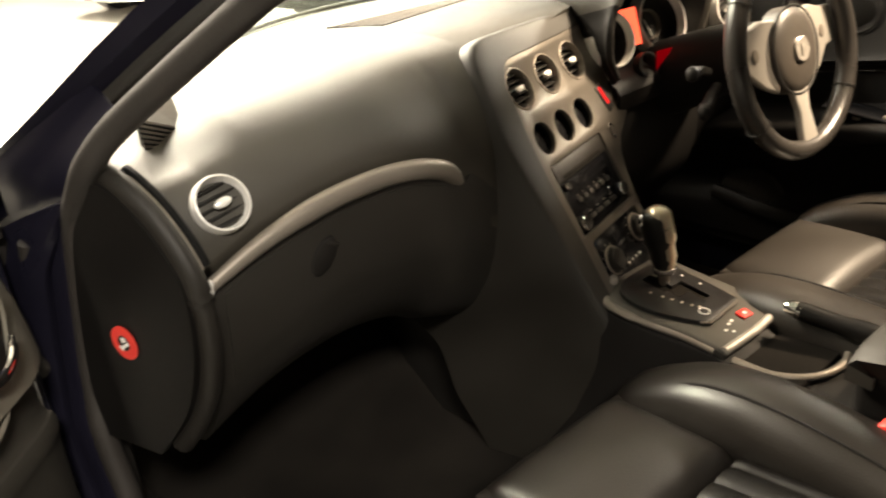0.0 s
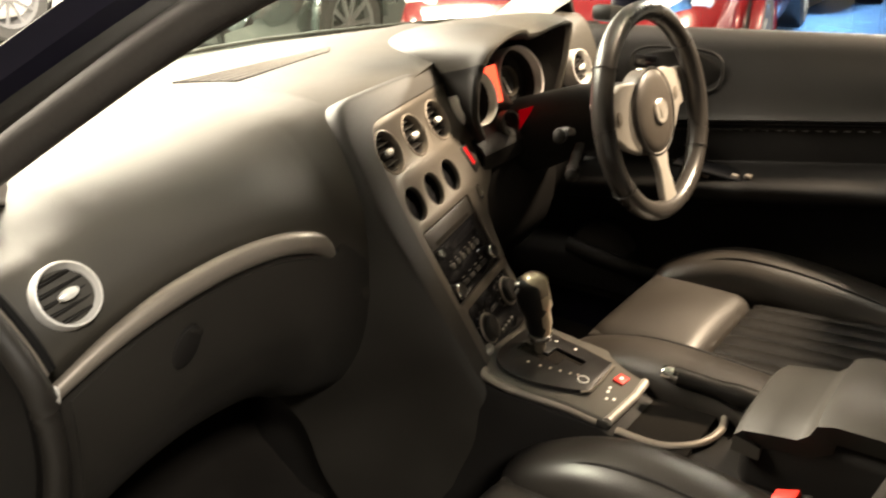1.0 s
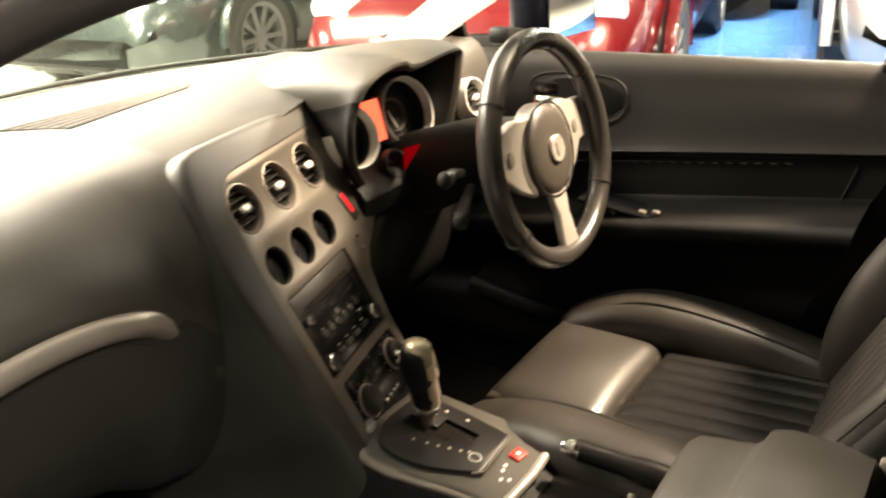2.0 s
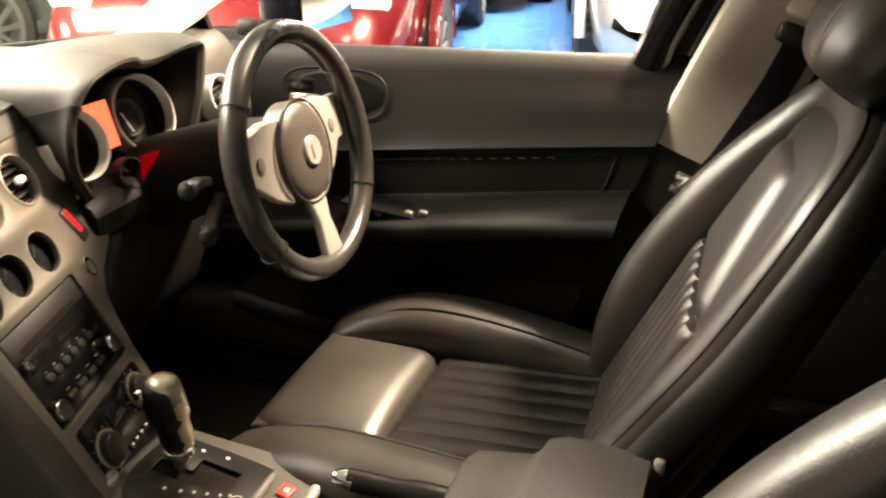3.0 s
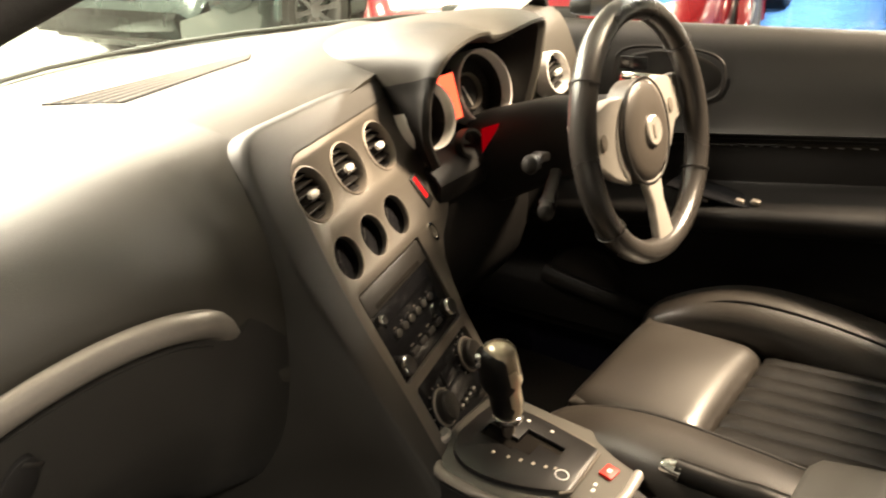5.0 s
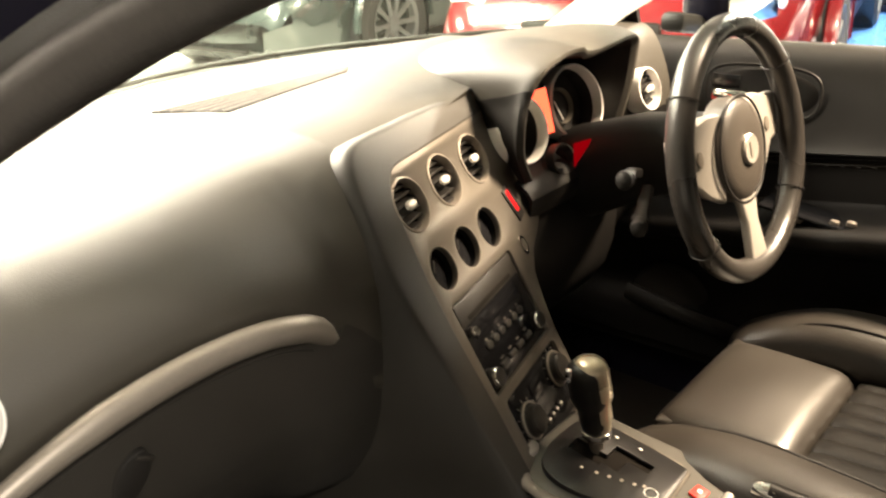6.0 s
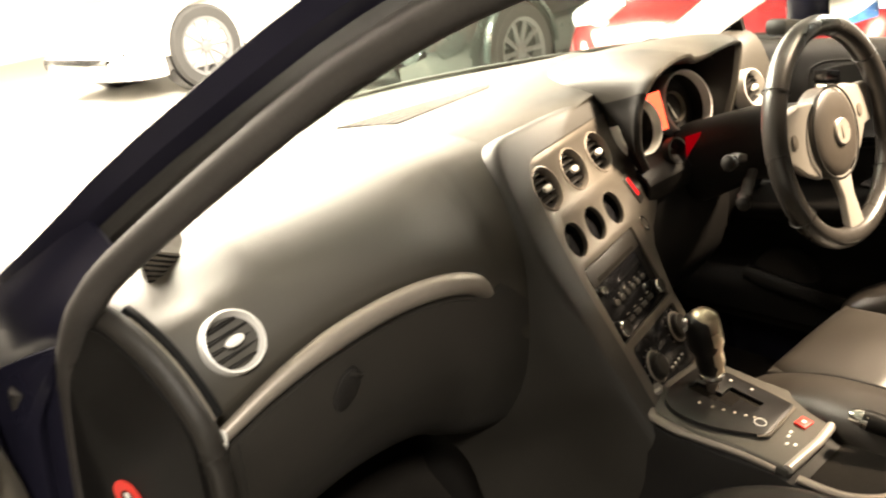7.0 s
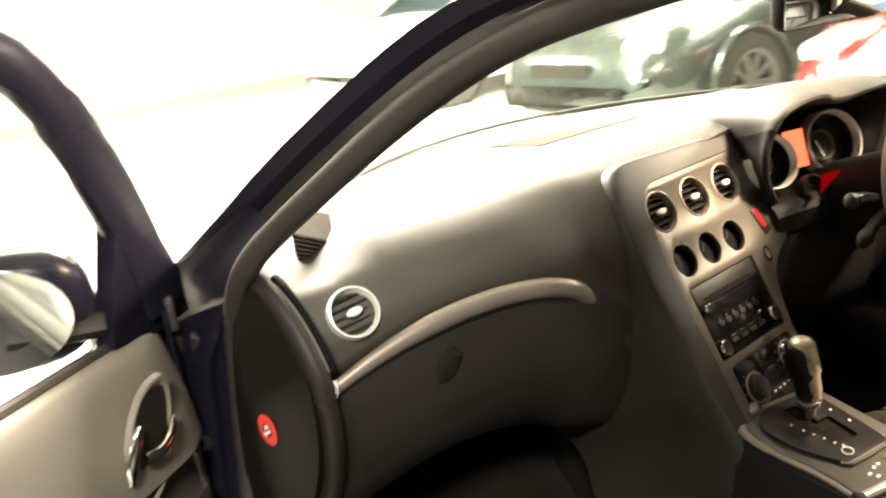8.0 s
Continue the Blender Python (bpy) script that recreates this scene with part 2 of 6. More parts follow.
def pillow(w, l, h, r=0.02, puff=0.0, rib=None, m=Matrix(), n=22, k=26, taper=0.0):
    """An upholstered pad: rounded edges, a raised middle and, if wanted, ribs across. Its base lies in the plane z = 0 of m."""
    def soft(a, half):
        d = max(0.0, abs(a) - (half - r))
        return r - math.sqrt(max(0.0, r * r - min(d, r) ** 2))

    def spread(count):
        return [math.sin((i / count - 0.5) * math.pi) * 0.35 + (i / count - 0.5) * 1.3 for i in range(count + 1)]

    bm = bmesh.new()
    us, vs = spread(n), spread(k)
    us, vs = [u / abs(us[0]) * 0.5 for u in us], [v / abs(vs[0]) * 0.5 for v in vs]
    top = []
    for v in vs:
        y = v * l
        ww = w * (1 - taper * (v + 0.5))
        row = []
        for u in us:
            x = u * ww
            z = h - soft(x, ww / 2) - soft(y, l / 2) + puff * (1 - (2 * u) ** 2) * (1 - (2 * v) ** 2)
            if rib:
                z += rib(x, y) * (1 - (2 * u) ** 8)
            row.append(bm.verts.new(m @ Vector((x, y, max(z, 0.001)))))
        top.append(row)
    for a, b in zip(top, top[1:]):
        for i in range(n):
            bm.faces.new((a[i], a[i + 1], b[i + 1], b[i]))
    rim = [top[0][i] for i in range(n + 1)] + [top[j][n] for j in range(1, k + 1)] + [top[k][i] for i in range(n - 1, -1, -1)] + [top[j][0] for j in range(k - 1, 0, -1)]
    inv = m.inverted()
    low = []
    for v in rim:
        q = inv @ v.co
        low.append(bm.verts.new(m @ Vector((q.x, q.y, -0.001))))
    c = len(rim)
    for i in range(c):
        bm.faces.new((rim[i], low[i], low[(i + 1) % c], rim[(i + 1) % c]))
    bm.faces.new(low)
    return bm


def sheet_cut(outline, holes, depth, m, bevel=0.0015):
    """A flat plate with openings, as a mesh: outline and openings are lists of (x, y) in the plane of m."""
    cu = bpy.data.curves.new("cut", "CURVE")
    cu.dimensions, cu.fill_mode, cu.extrude, cu.bevel_depth, cu.bevel_resolution = "2D", "BOTH", depth / 2, bevel, 1
    for loop in [outline] + holes:
        sp = cu.splines.new("POLY")
        sp.points.add(len(loop) - 1)
        for q, (x, y) in zip(sp.points, loop):
            q.co = (x, y, 0, 1)
        sp.use_cyclic_u = True
    ob = bpy.data.objects.new("cut", cu)
    me = bpy.data.meshes.new_from_object(ob)
    bpy.data.objects.remove(ob)
    bpy.data.curves.remove(cu)
    bm = bmesh.new()
    bm.from_mesh(me)
    bmesh.ops.remove_doubles(bm, verts=bm.verts, dist=2e-5)
    bm.to_mesh(me)
    bm.free()
    me.transform(m)
    return me


def ring_points(cx, cy, r, n=32, ry=None):
    return [(cx + r * math.cos(2 * math.pi * k / n), cy + (ry or r) * math.sin(2 * math.pi * k / n)) for k in range(n)]


def round_rect(x0, y0, x1, y1, r, n=5):
    out = []
    for cx, cy, a0 in ((x1 - r, y1 - r, 0), (x0 + r, y1 - r, 90), (x0 + r, y0 + r, 180), (x1 - r, y0 + r, 270)):
        for k in range(n + 1):
            a = radians(a0 + 90 * k / n)
            out.append((cx + r * math.cos(a), cy + r * math.sin(a)))
    return out


def prism(outline, depth, m, bevel=0.003, seg=2):
    """A flat outline given thickness below its plane, with rounded edges."""
    bm = bmesh.new()
    f = bm.faces.new([bm.verts.new((x, y, 0)) for x, y in outline])
    got = bmesh.ops.extrude_face_region(bm, geom=[f])
    bmesh.ops.translate(bm, vec=(0, 0, -depth), verts=[v for v in got["geom"] if isinstance(v, bmesh.types.BMVert)])
    if bevel:
        sharp = [e for e in bm.edges if len(e.link_faces) == 2 and e.calc_face_angle(0) > 0.6]
        bmesh.ops.bevel(bm, geom=sharp, offset=bevel, segments=seg, affect="EDGES", profile=0.5)
    bm.transform(m)
    return bm

# ---- hall ----
def hall():
    floor = part("floor", rbox(26, 26, 0.1, pose(2, 2, -0.05), 0), M_FLOOR, label="pale painted concrete hall floor", smooth=0)
    tagged(floor, "pale painted concrete hall floor", "floor", kind="structure")
    lane = part("floor_lane", rbox(9.0, 3.4, 0.008, pose(6.4, -0.25, 0.004), 0), M_BLUE, smooth=0)
    tagged(lane, "bright blue painted floor lane between parked cars", "floor", kind="structure")
    ceil = part("ceiling", rbox(26, 26, 0.1, pose(2, 2, 3.35), 0), M_DULLWALL, smooth=0)
    tagged(ceil, "dull grey hall ceiling", "ceiling", kind="structure")
    for name, x, y, sx, sy in (("wall_north", 2, 14, 26, 0.2), ("wall_south", 2, -9, 26, 0.2), ("wall_west", -8, 2.5, 0.2, 22.8), ("wall_east", 13, 2.5, 0.2, 22.8)):
        dull = name in ("wall_south", "wall_west")
        w = part(name, rbox(sx, sy, 3.3, pose(x, y, 1.65), 0), M_DULLWALL if dull else M_WALL, smooth=0)
        tagged(w, "dull grey block hall wall" if dull else "plain white painted hall wall", "wall", kind="structure")
    # boxes made up to go with the unseen lamps
    for lx, ly, lz, lw, lc in LAMPS:
        lamp = thing("unseen_lamp_box", "white box added above an unseen lamp", "ceiling light", "hall ceiling lights", (lx, ly, 3.3))
        part("frame", rbox(1.3, 1.9, 0.14, pose(lx, ly, 3.23), 0.01), M_WHITE, lamp)


hall()


# ---- the car's shell ----
OUTER = [(-0.8, 0.56, 0.805), (-0.752, 0.501, 0.842), (-0.674, 0.306, 0.965), (-0.609, 0.142, 1.072), (-0.565, -0.006, 1.148), (-0.531, -0.106, 1.2), (-0.505, -0.204, 1.237), (-0.49, -0.331, 1.26), (-0.5, -0.47, 1.282)]
INNER = [(-0.655, 0.44, 0.86), (-0.645, 0.36, 0.89), (-0.613, 0.186, 0.951), (-0.574, 0.022, 1.035), (-0.534, -0.126, 1.114), (-0.497, -0.226, 1.164), (-0.48, -0.324, 1.196), (-0.474, -0.43, 1.219), (-0.47, -0.54, 1.236)]
OUTER_R = [(-0.725, 0.53, 0.86), (-0.708, 0.473, 0.894), (-0.647, 0.262, 1.017), (-0.595, 0.08, 1.118), (-0.563, -0.088, 1.184), (-0.541, -0.21, 1.228), (-0.524, -0.33, 1.262), (-0.515, -0.48, 1.285)]
INNER_R = [(-0.602, 0.36, 0.85), (-0.586, 0.296, 0.891), (-0.551, 0.174, 0.977), (-0.52, 0.034, 1.055), (-0.46, -0.062, 1.119), (-0.428, -0.155, 1.157), (-0.403, -0.27, 1.19), (-0.385, -0.42, 1.232)]
SEAL = [(-0.632, 0.099, 0.99), (-0.663, 0.153, 0.94), (-0.674, 0.193, 0.894), (-0.676, 0.225, 0.853), (-0.683, 0.258, 0.755), (-0.693, 0.287, 0.621), (-0.702, 0.284, 0.543), (-0.7, 0.27, 0.45), (-0.7, 0.23, 0.36)]


def pillar(name, parent, flip, paint, trim):
    out, inn = smooth_line(OUTER_R if flip else OUTER, 18), smooth_line(INNER_R if flip else INNER, 18)
    if flip:
        out, inn = ([Vector((-p.x + 0.02, p.y, p.z)) for p in q] for q in (out, inn))
    rows = []
    for o, i in zip(out, inn):
        d = i - o
        side = Vector((-1 if not flip else 1, 0.35, 0.25)).normalized()
        fwd = Vector((0, 0.6, 0.8))
        rows.append([o + side * 0.0, o + d * 0.15 + side * 0.018, o + d * 0.42 + side * 0.02, o + d * 0.5 + side * 0.008, o + d * 0.46 + fwd * 0.024, o + d * 0.28 + fwd * 0.02])
    body = part(name, loft(rows, closed=True, caps=True), paint, parent, "dark painted windscreen pillar")
    seal = [o + (i - o) * 0.5 + Vector((0.0, -0.012, 0)) for o, i in zip(out, inn)]
    if flip:
        part("door_seal", sweep(seal, (0.016, 0.014), 10), M_RUBBER, body, "black rubber door seal")
    trims = []
    for o, i in zip(out, inn):
        d = i - o
        side = Vector((-1 if not flip else 1, -0.2, 0.1)).normalized()
        trims.append([o + d * 0.5, o + d * 0.66 + side * 0.012, o + d * 0.86 + side * 0.012, i, o + d * 0.82 + Vector((0, 0.035, 0.022)), o + d * 0.5 + Vector((0, 0.035, 0.022))])
    part("pillar_trim", loft(trims, closed=True, caps=True), trim, body, "moulded inner trim of the pillar")
    return body


OWN = []


def car_shell():
    car = thing("car_shell", "dark blue-black saloon car body with open front door", "car", at=(0, -0.3, 0.12), kind="structure")
    pillar("windscreen_pillar", car, False, M_PAINT, M_DOORTOP)
    pillar("windscreen_pillar", car, True, M_PAINT, M_BEIGE)
    # roof: outer skin and lining, from the windscreen header back
    rows, lining = [], []
    for k in range(15):
        y = -0.45 - 1.7 * k / 14
        half = 0.515 + 0.03 * math.sin(k / 14 * math.pi)
        top = 1.31 + 0.035 * math.sin((k / 14 * 0.8 + 0.1) * math.pi)
        # unseen header bowed forward to keep lamp light off the dash
        rows.append([(0.01 + half * s, y + 0.38 * (1 - s ** 4) * (1 - k / 14), top + 0.055 * (1 - s * s)) for s in [i / 8 - 1 for i in range(17)]])
        lining.append([(x * 0.97, yy, z - 0.045) for x, yy, z in rows[-1]])
    part("roof", thick(rows, 0.004), M_PAINT, car, "dark painted roof panel")
    part("headlining", thick(lining, 0.006), M_BEIGE, car, "pale fabric headlining")
    for s in (-1, 1):
        rail = [(0.01 + s * 0.515, -0.44, 1.285), (0.01 + s * 0.53, -0.7, 1.3), (0.01 + s * 0.535, -1.1, 1.3), (0.01 + s * 0.53, -1.6, 1.29), (0.01 + s * 0.5, -2.1, 1.24)]
        part("roof_rail", sweep(smooth_line(rail, 16), (0.03, 0.035), 10), M_PAINT, car)
    # rear post of the open doorway
    post = [(-0.76, -0.86, 0.3), (-0.76, -0.86, 0.85), (-0.69, -0.92, 1.05), (-0.55, -1.0, 1.29)]
    part("door_post", sweep(smooth_line(post, 14), (0.08, 0.04), 12, up=(0, 1, 0), power=4), M_PAINT, car, "dark painted door post")
    # floor, tunnel and bulkhead
    floor = [[(x, y, z) for x in [-0.74 + 1.5 * i / 12 for i in range(13)]] for y, z in [(0.62, 0.62), (0.52, 0.42), (0.42, 0.3), (0.3, 0.235), (-0.2, 0.22), (-1.0, 0.23), (-2.2, 0.3)]]
    part("floor_pan", thick(floor, 0.02), M_CARPET, car, "dark carpeted car floor")
    wall = [[(x, y, z) for x in [-0.74 + 1.5 * i / 12 for i in range(13)]] for y, z in [(0.62, 0.6), (0.66, 0.7), (0.68, 0.78)]]
    part("bulkhead", thick(wall, 0.02), M_CARPET, car)
    for s in (-1, 1):
        x = 0.01 + s * 0.76
        part("sill", rbox(0.13, 2.9, 0.16, pose(x, -0.7, 0.27), 0.03), M_PAINT, car, "painted door sill")
        part("sill_trim", rbox(0.05, 2.0, 0.06, pose(x - s * 0.075, -0.5, 0.36), 0.015), M_BLACK, car, "black sill trim strip")
    # painted hinge post ahead of the open doorway, between the seal and the door's edge
    line = smooth_line(SEAL[2:], 38)
    rows = []
    for p in line:
        f = 1 - 0.95 * min(1.0, max(0.0, (p.z - 0.79) / 0.1))
        a, b = Vector((-0.03, 0.014, 0)) * f, Vector((-0.105, 0.2, 0.0)) * f
        rows.append(smooth_line([p, p + a * 0.5, p + a + Vector((0.004, 0.012, 0)), p + a * 1.4 + Vector((-0.004, 0.01, 0)), p + a.lerp(b, 0.6), p + b], 18))
    part("hinge_post", thick(rows, 0.006), M_PAINT, car, "dark glossy painted hinge post")
    near = smooth_line([(-0.632, 0.112, 0.99), (-0.66, 0.164, 0.94), (-0.672, 0.204, 0.894), (-0.674, 0.236, 0.853), (-0.683, 0.266, 0.755)], 16)
    far = smooth_line([(-0.632, 0.2, 1.03), (-0.674, 0.306, 0.958), (-0.713, 0.4, 0.9), (-0.752, 0.5, 0.838), (-0.79, 0.5, 0.74)], 16)
    foot = [smooth_line([a, a.lerp(b, 0.4) + Vector((0.004, 0.01, 0.0)), a.lerp(b, 0.75), b], 8) for a, b in zip(near, far)]
    part("pillar_foot", thick(foot, 0.005), M_PAINT, car, "dark painted foot of the windscreen pillar")
    for off, r in (((-0.043, 0.05, 0.0), 0.011), ((-0.066, 0.086, 0.0), 0.01)):
        rib = [p + Vector(off) for p in line[8:28]]
        part("post_flange", sweep(rib, (r, r), 10), M_RUBBER, car, "grey folded flange of the post")
    for z in (0.8, 0.52):
        body = part("door_hinge", rbox(0.05, 0.06, 0.05, pose(-0.752, 0.36, z, 0, 0, 20), 0.012, 2), M_GLOSSBLACK, car, "dark door hinge")
        part("hinge_pin", lathe([(0.011, -0.035), (0.011, 0.035), (0.008, 0.039), (0.001, 0.039)], pose(-0.765, 0.335, z), 16), M_PAINT, body)
    part("check_plug", lathe([(0.021, 0.0), (0.021, 0.014), (0.016, 0.02), (0.009, 0.021), (0.008, 0.012), (0.001, 0.012)], facing((-0.35, -0.9, 0.15), (-0.748, 0.325, 0.655)), 20), M_ARM, car, "pale grey rubber plug")
    seal = [Vector(o).lerp(Vector(i), 0.74) + Vector((0, -0.012, 0)) for o, i in zip(OUTER[:3:-1], INNER[:3:-1])] + SEAL + [(-0.7, 0.0, 0.33), (-0.7, -0.8, 0.33)]
    part("door_seal", sweep(smooth_line(seal, 80), (0.017, 0.017), 12), M_RUBBER, car, "dark rubber seal of the doorway")
    part("kick_panel", rbox(0.05, 0.32, 0.5, pose(-0.69, 0.45, 0.5), 0.02), M_BLACK, car, "black kick panel")
    # closed rear doors
    for sd in (-1, 1):
        x = 0.01 + sd * 0.73
        door = [[(x - sd * 0.03, y, 0.32), (x - sd * 0.02, y, 0.6), (x, y, 0.86), (x + sd * 0.03, y, 0.91)] for y in (-0.98, -1.3, -1.6, -1.95)]
        part("rear_door_trim", thick(door, 0.02), M_LOWER, car, "dark rear door trim")
        rear_pane = [[(x + sd * 0.02, y, 0.91), (x - sd * 0.07, y - 0.02, 1.08), (x - sd * 0.19, y - 0.04, 1.27)] for y in (-0.98, -1.3, -1.6, -1.9)]
        part("rear_glass", thick(rear_pane, 0.004), M_CGLASS, car, "tinted rear side glass")
    back_pane = [[(xx, -2.12, 1.25) for xx in (-0.45, 0, 0.47)], [(xx * 1.3, -2.3, 0.97) for xx in (-0.45, 0, 0.47)]]
    part("rear_window", thick(back_pane, 0.004), M_CGLASS, car, "tinted rear window")
    # rear bench and parcel shelf
    part("rear_bench", rbox(1.25, 0.5, 0.24, pose(0.01, -1.25, 0.42), 0.06, 3), M_LEATHER, car, "black leather rear bench")
    part("rear_backrest", rbox(1.25, 0.16, 0.62, pose(0.01, -1.62, 0.72, -22), 0.06, 3), M_LEATHER, car)
    part("parcel_shelf", rbox(1.3, 0.5, 0.03, pose(0.01, -1.95, 0.98), 0.01), M_LOWER, car)
    # outer flanks
    for s in (-1, 1):
        x = 0.01 + s * 0.8
        flank = [[(x - s * 0.06, y, 0.2), (x, y, 0.35), (x + s * 0.035, y, 0.6), (x, y, 0.84), (x - s * 0.05, y, 0.9)] for y in (-1.06, -1.4, -1.8, -2.3, -2.6)]
        part("rear_flank", thick(flank, 0.02), M_PAINT, car, "dark painted rear flank")
        wing = [[(x - s * 0.03, y, 0.3), (x + s * 0.02, y, 0.5), (x + s * 0.005, y, 0.72 - 0.16 * (y - 0.46)), (x - s * 0.08, y, 0.82 - 0.26 * (y - 0.46)), (x - s * 0.2, y, 0.845 - 0.26 * (y - 0.46))] for y in (0.46, 0.8, 1.2, 1.6)]
        part("front_wing", thick(wing, 0.01), M_PAINT, car, "dark painted front wing")
        post = [(x - s * 0.03, -1.9, 0.9), (x - s * 0.1, -2.05, 1.05), (x - s * 0.27, -2.1, 1.25)]
        part("rear_post", sweep(smooth_line(post, 8), (0.1, 0.03), 10, up=(1, 0, 0)), M_PAINT, car)
    tail = [[(x, -2.15 - 0.1 * (1 - (x / 0.75) ** 2) - d, z) for x in [-0.74 + 0.15 * i for i in range(11)]] for d, z in ((0, 0.98), (0.45, 0.95), (0.5, 0.6), (0.4, 0.25))]
    part("boot", thick(tail, 0.02), M_PAINT, car)
    bonnet = [[(x, 0.72 - 1.0 * x * x * 0.55 + d * (1 - 0.25 * x * x), z - 0.1 * x * x) for x in [-0.6 + 0.1 * i for i in range(13)]] for d, z in ((0.0, 0.865), (0.25, 0.82), (0.6, 0.73), (0.9, 0.63), (1.02, 0.55), (1.05, 0.4))]
    part("bonnet", thick(bonnet, 0.01), M_PAINT, car, "dark glossy painted bonnet")
    scuttle = [[(x, 0.70 - 1.0 * x * x + d, z) for x in [-0.58 + 0.116 * i for i in range(11)]] for d, z in ((0.02, 0.885), (0.09, 0.868), (0.16, 0.86))]
    part("scuttle", thick(scuttle, 0.01), M_BLACK, car, "black plastic scuttle panel")
    for x0 in (-0.42, 0.12):
        arm = smooth_line([(x0, 0.78 - x0 * x0, 0.875), (x0 + 0.2, 0.74 - (x0 + 0.2) ** 2, 0.9), (x0 + 0.38, 0.73 - (x0 + 0.38) ** 2, 0.9)], 10)
        part("wiper", sweep(arm, (0.007, 0.006), 8), M_BLACK, car, "black wiper arm")
    OWN.append(car)
    return car


def ws_y(x):
    return 0.672 - 1.05 * (x - 0.0) ** 2


def windscreen():
    ws = thing("windscreen", "large curved clear windscreen with dark band", "windscreen", at=(0, 0.66, 0.93), kind="structure")
    rows = []
    for k in range(9):
        f = k / 8
        row = []
        for i in range(13):
            s = i / 6 - 1
            lo = Vector((0.01 + s * 0.585, ws_y(s * 0.585), 0.925))
            hi = Vector((0.01 + s * 0.47, -0.43 - 0.05 * s * s + 0.38 * (1 - s ** 4), 1.3 - 0.02 * s * s))
            bow = math.sin(f * math.pi) * 0.05
            row.append(lo.lerp(hi, f) + Vector((0, bow * 0.4, bow)))
        rows.append(row)
    pane = part("pane", thick(rows, 0.005), M_GLASS, ws)
    pane.visible_shadow = False
    edge = [rows[0][i] + Vector((0, -0.02, 0.026)) for i in range(13)]
    part("lower_edge", sweep(edge, (0.007, 0.004), 8), M_BLACK, ws, "black lower edge of the windscreen")
    # inside mirror
    m = thing("rear_view_mirror", "black rear-view mirror hung behind the windscreen", "mirror", at=(0.3, 0.12, 1.16))
    spot = facing((-0.2, -0.95, -0.1), (0.335, 0.1, 1.135))
    part("housing", rbox(0.2, 0.085, 0.04, spot, 0.018, 3), M_BLACK, m)
    part("mirror_glass", rbox(0.185, 0.07, 0.004, spot @ pose(0, 0, 0.02), 0.001), M_MIRROR, m)
    part("stalk", sweep([(0.335, 0.12, 1.15), (0.3, 0.17, 1.19), (0.28, 0.12, 1.215)], (0.01, 0.01), 8), M_BLACK, m)


car_shell()
windscreen()

# ---- dashboard ----
PN = Vector((0.2196, -0.8689, 0.4437)).normalized()
PU = Vector((0, 0, 1)).cross(PN).normalized()
PV = PN.cross(PU)
PC = Vector((0.0663, 0.1149, 0.8205))
PLATE = cols(PU, PV, PN, PC)


STRIP = smooth_line([(-0.70, 0, 0.75), (-0.604, 0, 0.793), (-0.518, 0, 0.823), (-0.438, 0, 0.839), (-0.353, 0, 0.8435), (-0.28, 0, 0.836), (-0.23, 0, 0.819), (-0.2, 0, 0.796), (-0.175, 0, 0.765), (-0.15, 0, 0.735)], 160)
STRIP_X, STRIP_Z = [p.x for p in STRIP], [p.z for p in STRIP]


def strip_z(x):
    return float(np.interp(x, STRIP_X, STRIP_Z))


def pad_z(y):
    return float(np.interp(y, [0.16, 0.195, 0.25, 0.33, 0.43, 0.6], [0.922, 0.938, 0.947, 0.953, 0.955, 0.95]))


def air_vent(parent, m, r, slats, tilt, ring_mat, knob_r=0.007, shallow=False):
    m = m @ pose(0, 0, 0.012) if shallow else m
    foot = -0.026 if shallow else -0.01
    throat = [(r * 0.76, -0.014), (r * 0.92, 0.0045)] if shallow else [(r * 0.85, -0.012), (r * 0.86, 0.002)]
    v = part("air_vent", lathe(throat + [(r * 0.91, 0.005), (r * 0.97, 0.0045), (r, 0.0), (r * 1.02, foot)], m, 40, ends=False), ring_mat, parent, "round air vent with silver ring")
    # the bowl's depth of shade comes from its colour
    part("vent_bowl", lathe([(r * (0.77 if shallow else 0.87), -0.0115 if shallow else 0.0), (r * (0.76 if shallow else 0.86), -0.0125 if shallow else -0.03), (0.001, -0.013 if shallow else -0.034)], m, 32, ends=False), M_VOID, v, "shallow vent bowl, blackened for shade")
    for k in range(slats):
        h = (k - (slats - 1) / 2) * (1.55 if shallow else 1.7) * r / slats
        half = math.sqrt(max(0.0, (r * (0.81 if shallow else 0.85)) ** 2 - h * h))
        part("slat", rbox(2 * half, 0.0032 if shallow else 0.003, 0.007 if shallow else 0.014, m @ pose(0, 0, 0, 0, 0, tilt) @ pose(0, h, -0.0085 if shallow else -0.011, 25), 0.0007, 1), M_BLACK, v)
    # pale paint in place of the chrome's bright reflection
    part("knob", lathe([(knob_r * 0.2, 0.0), (knob_r, 0.002), (knob_r * 0.9, 0.006), (knob_r * 0.5, 0.008), (0.0005, 0.0085)], m @ pose(0, 0, 0, 0, 0, tilt) @ Matrix.Diagonal((1.7, 0.85, 1, 1)), 20), M_RING, v, "vent knob, its chrome sheen painted bright")
    return v


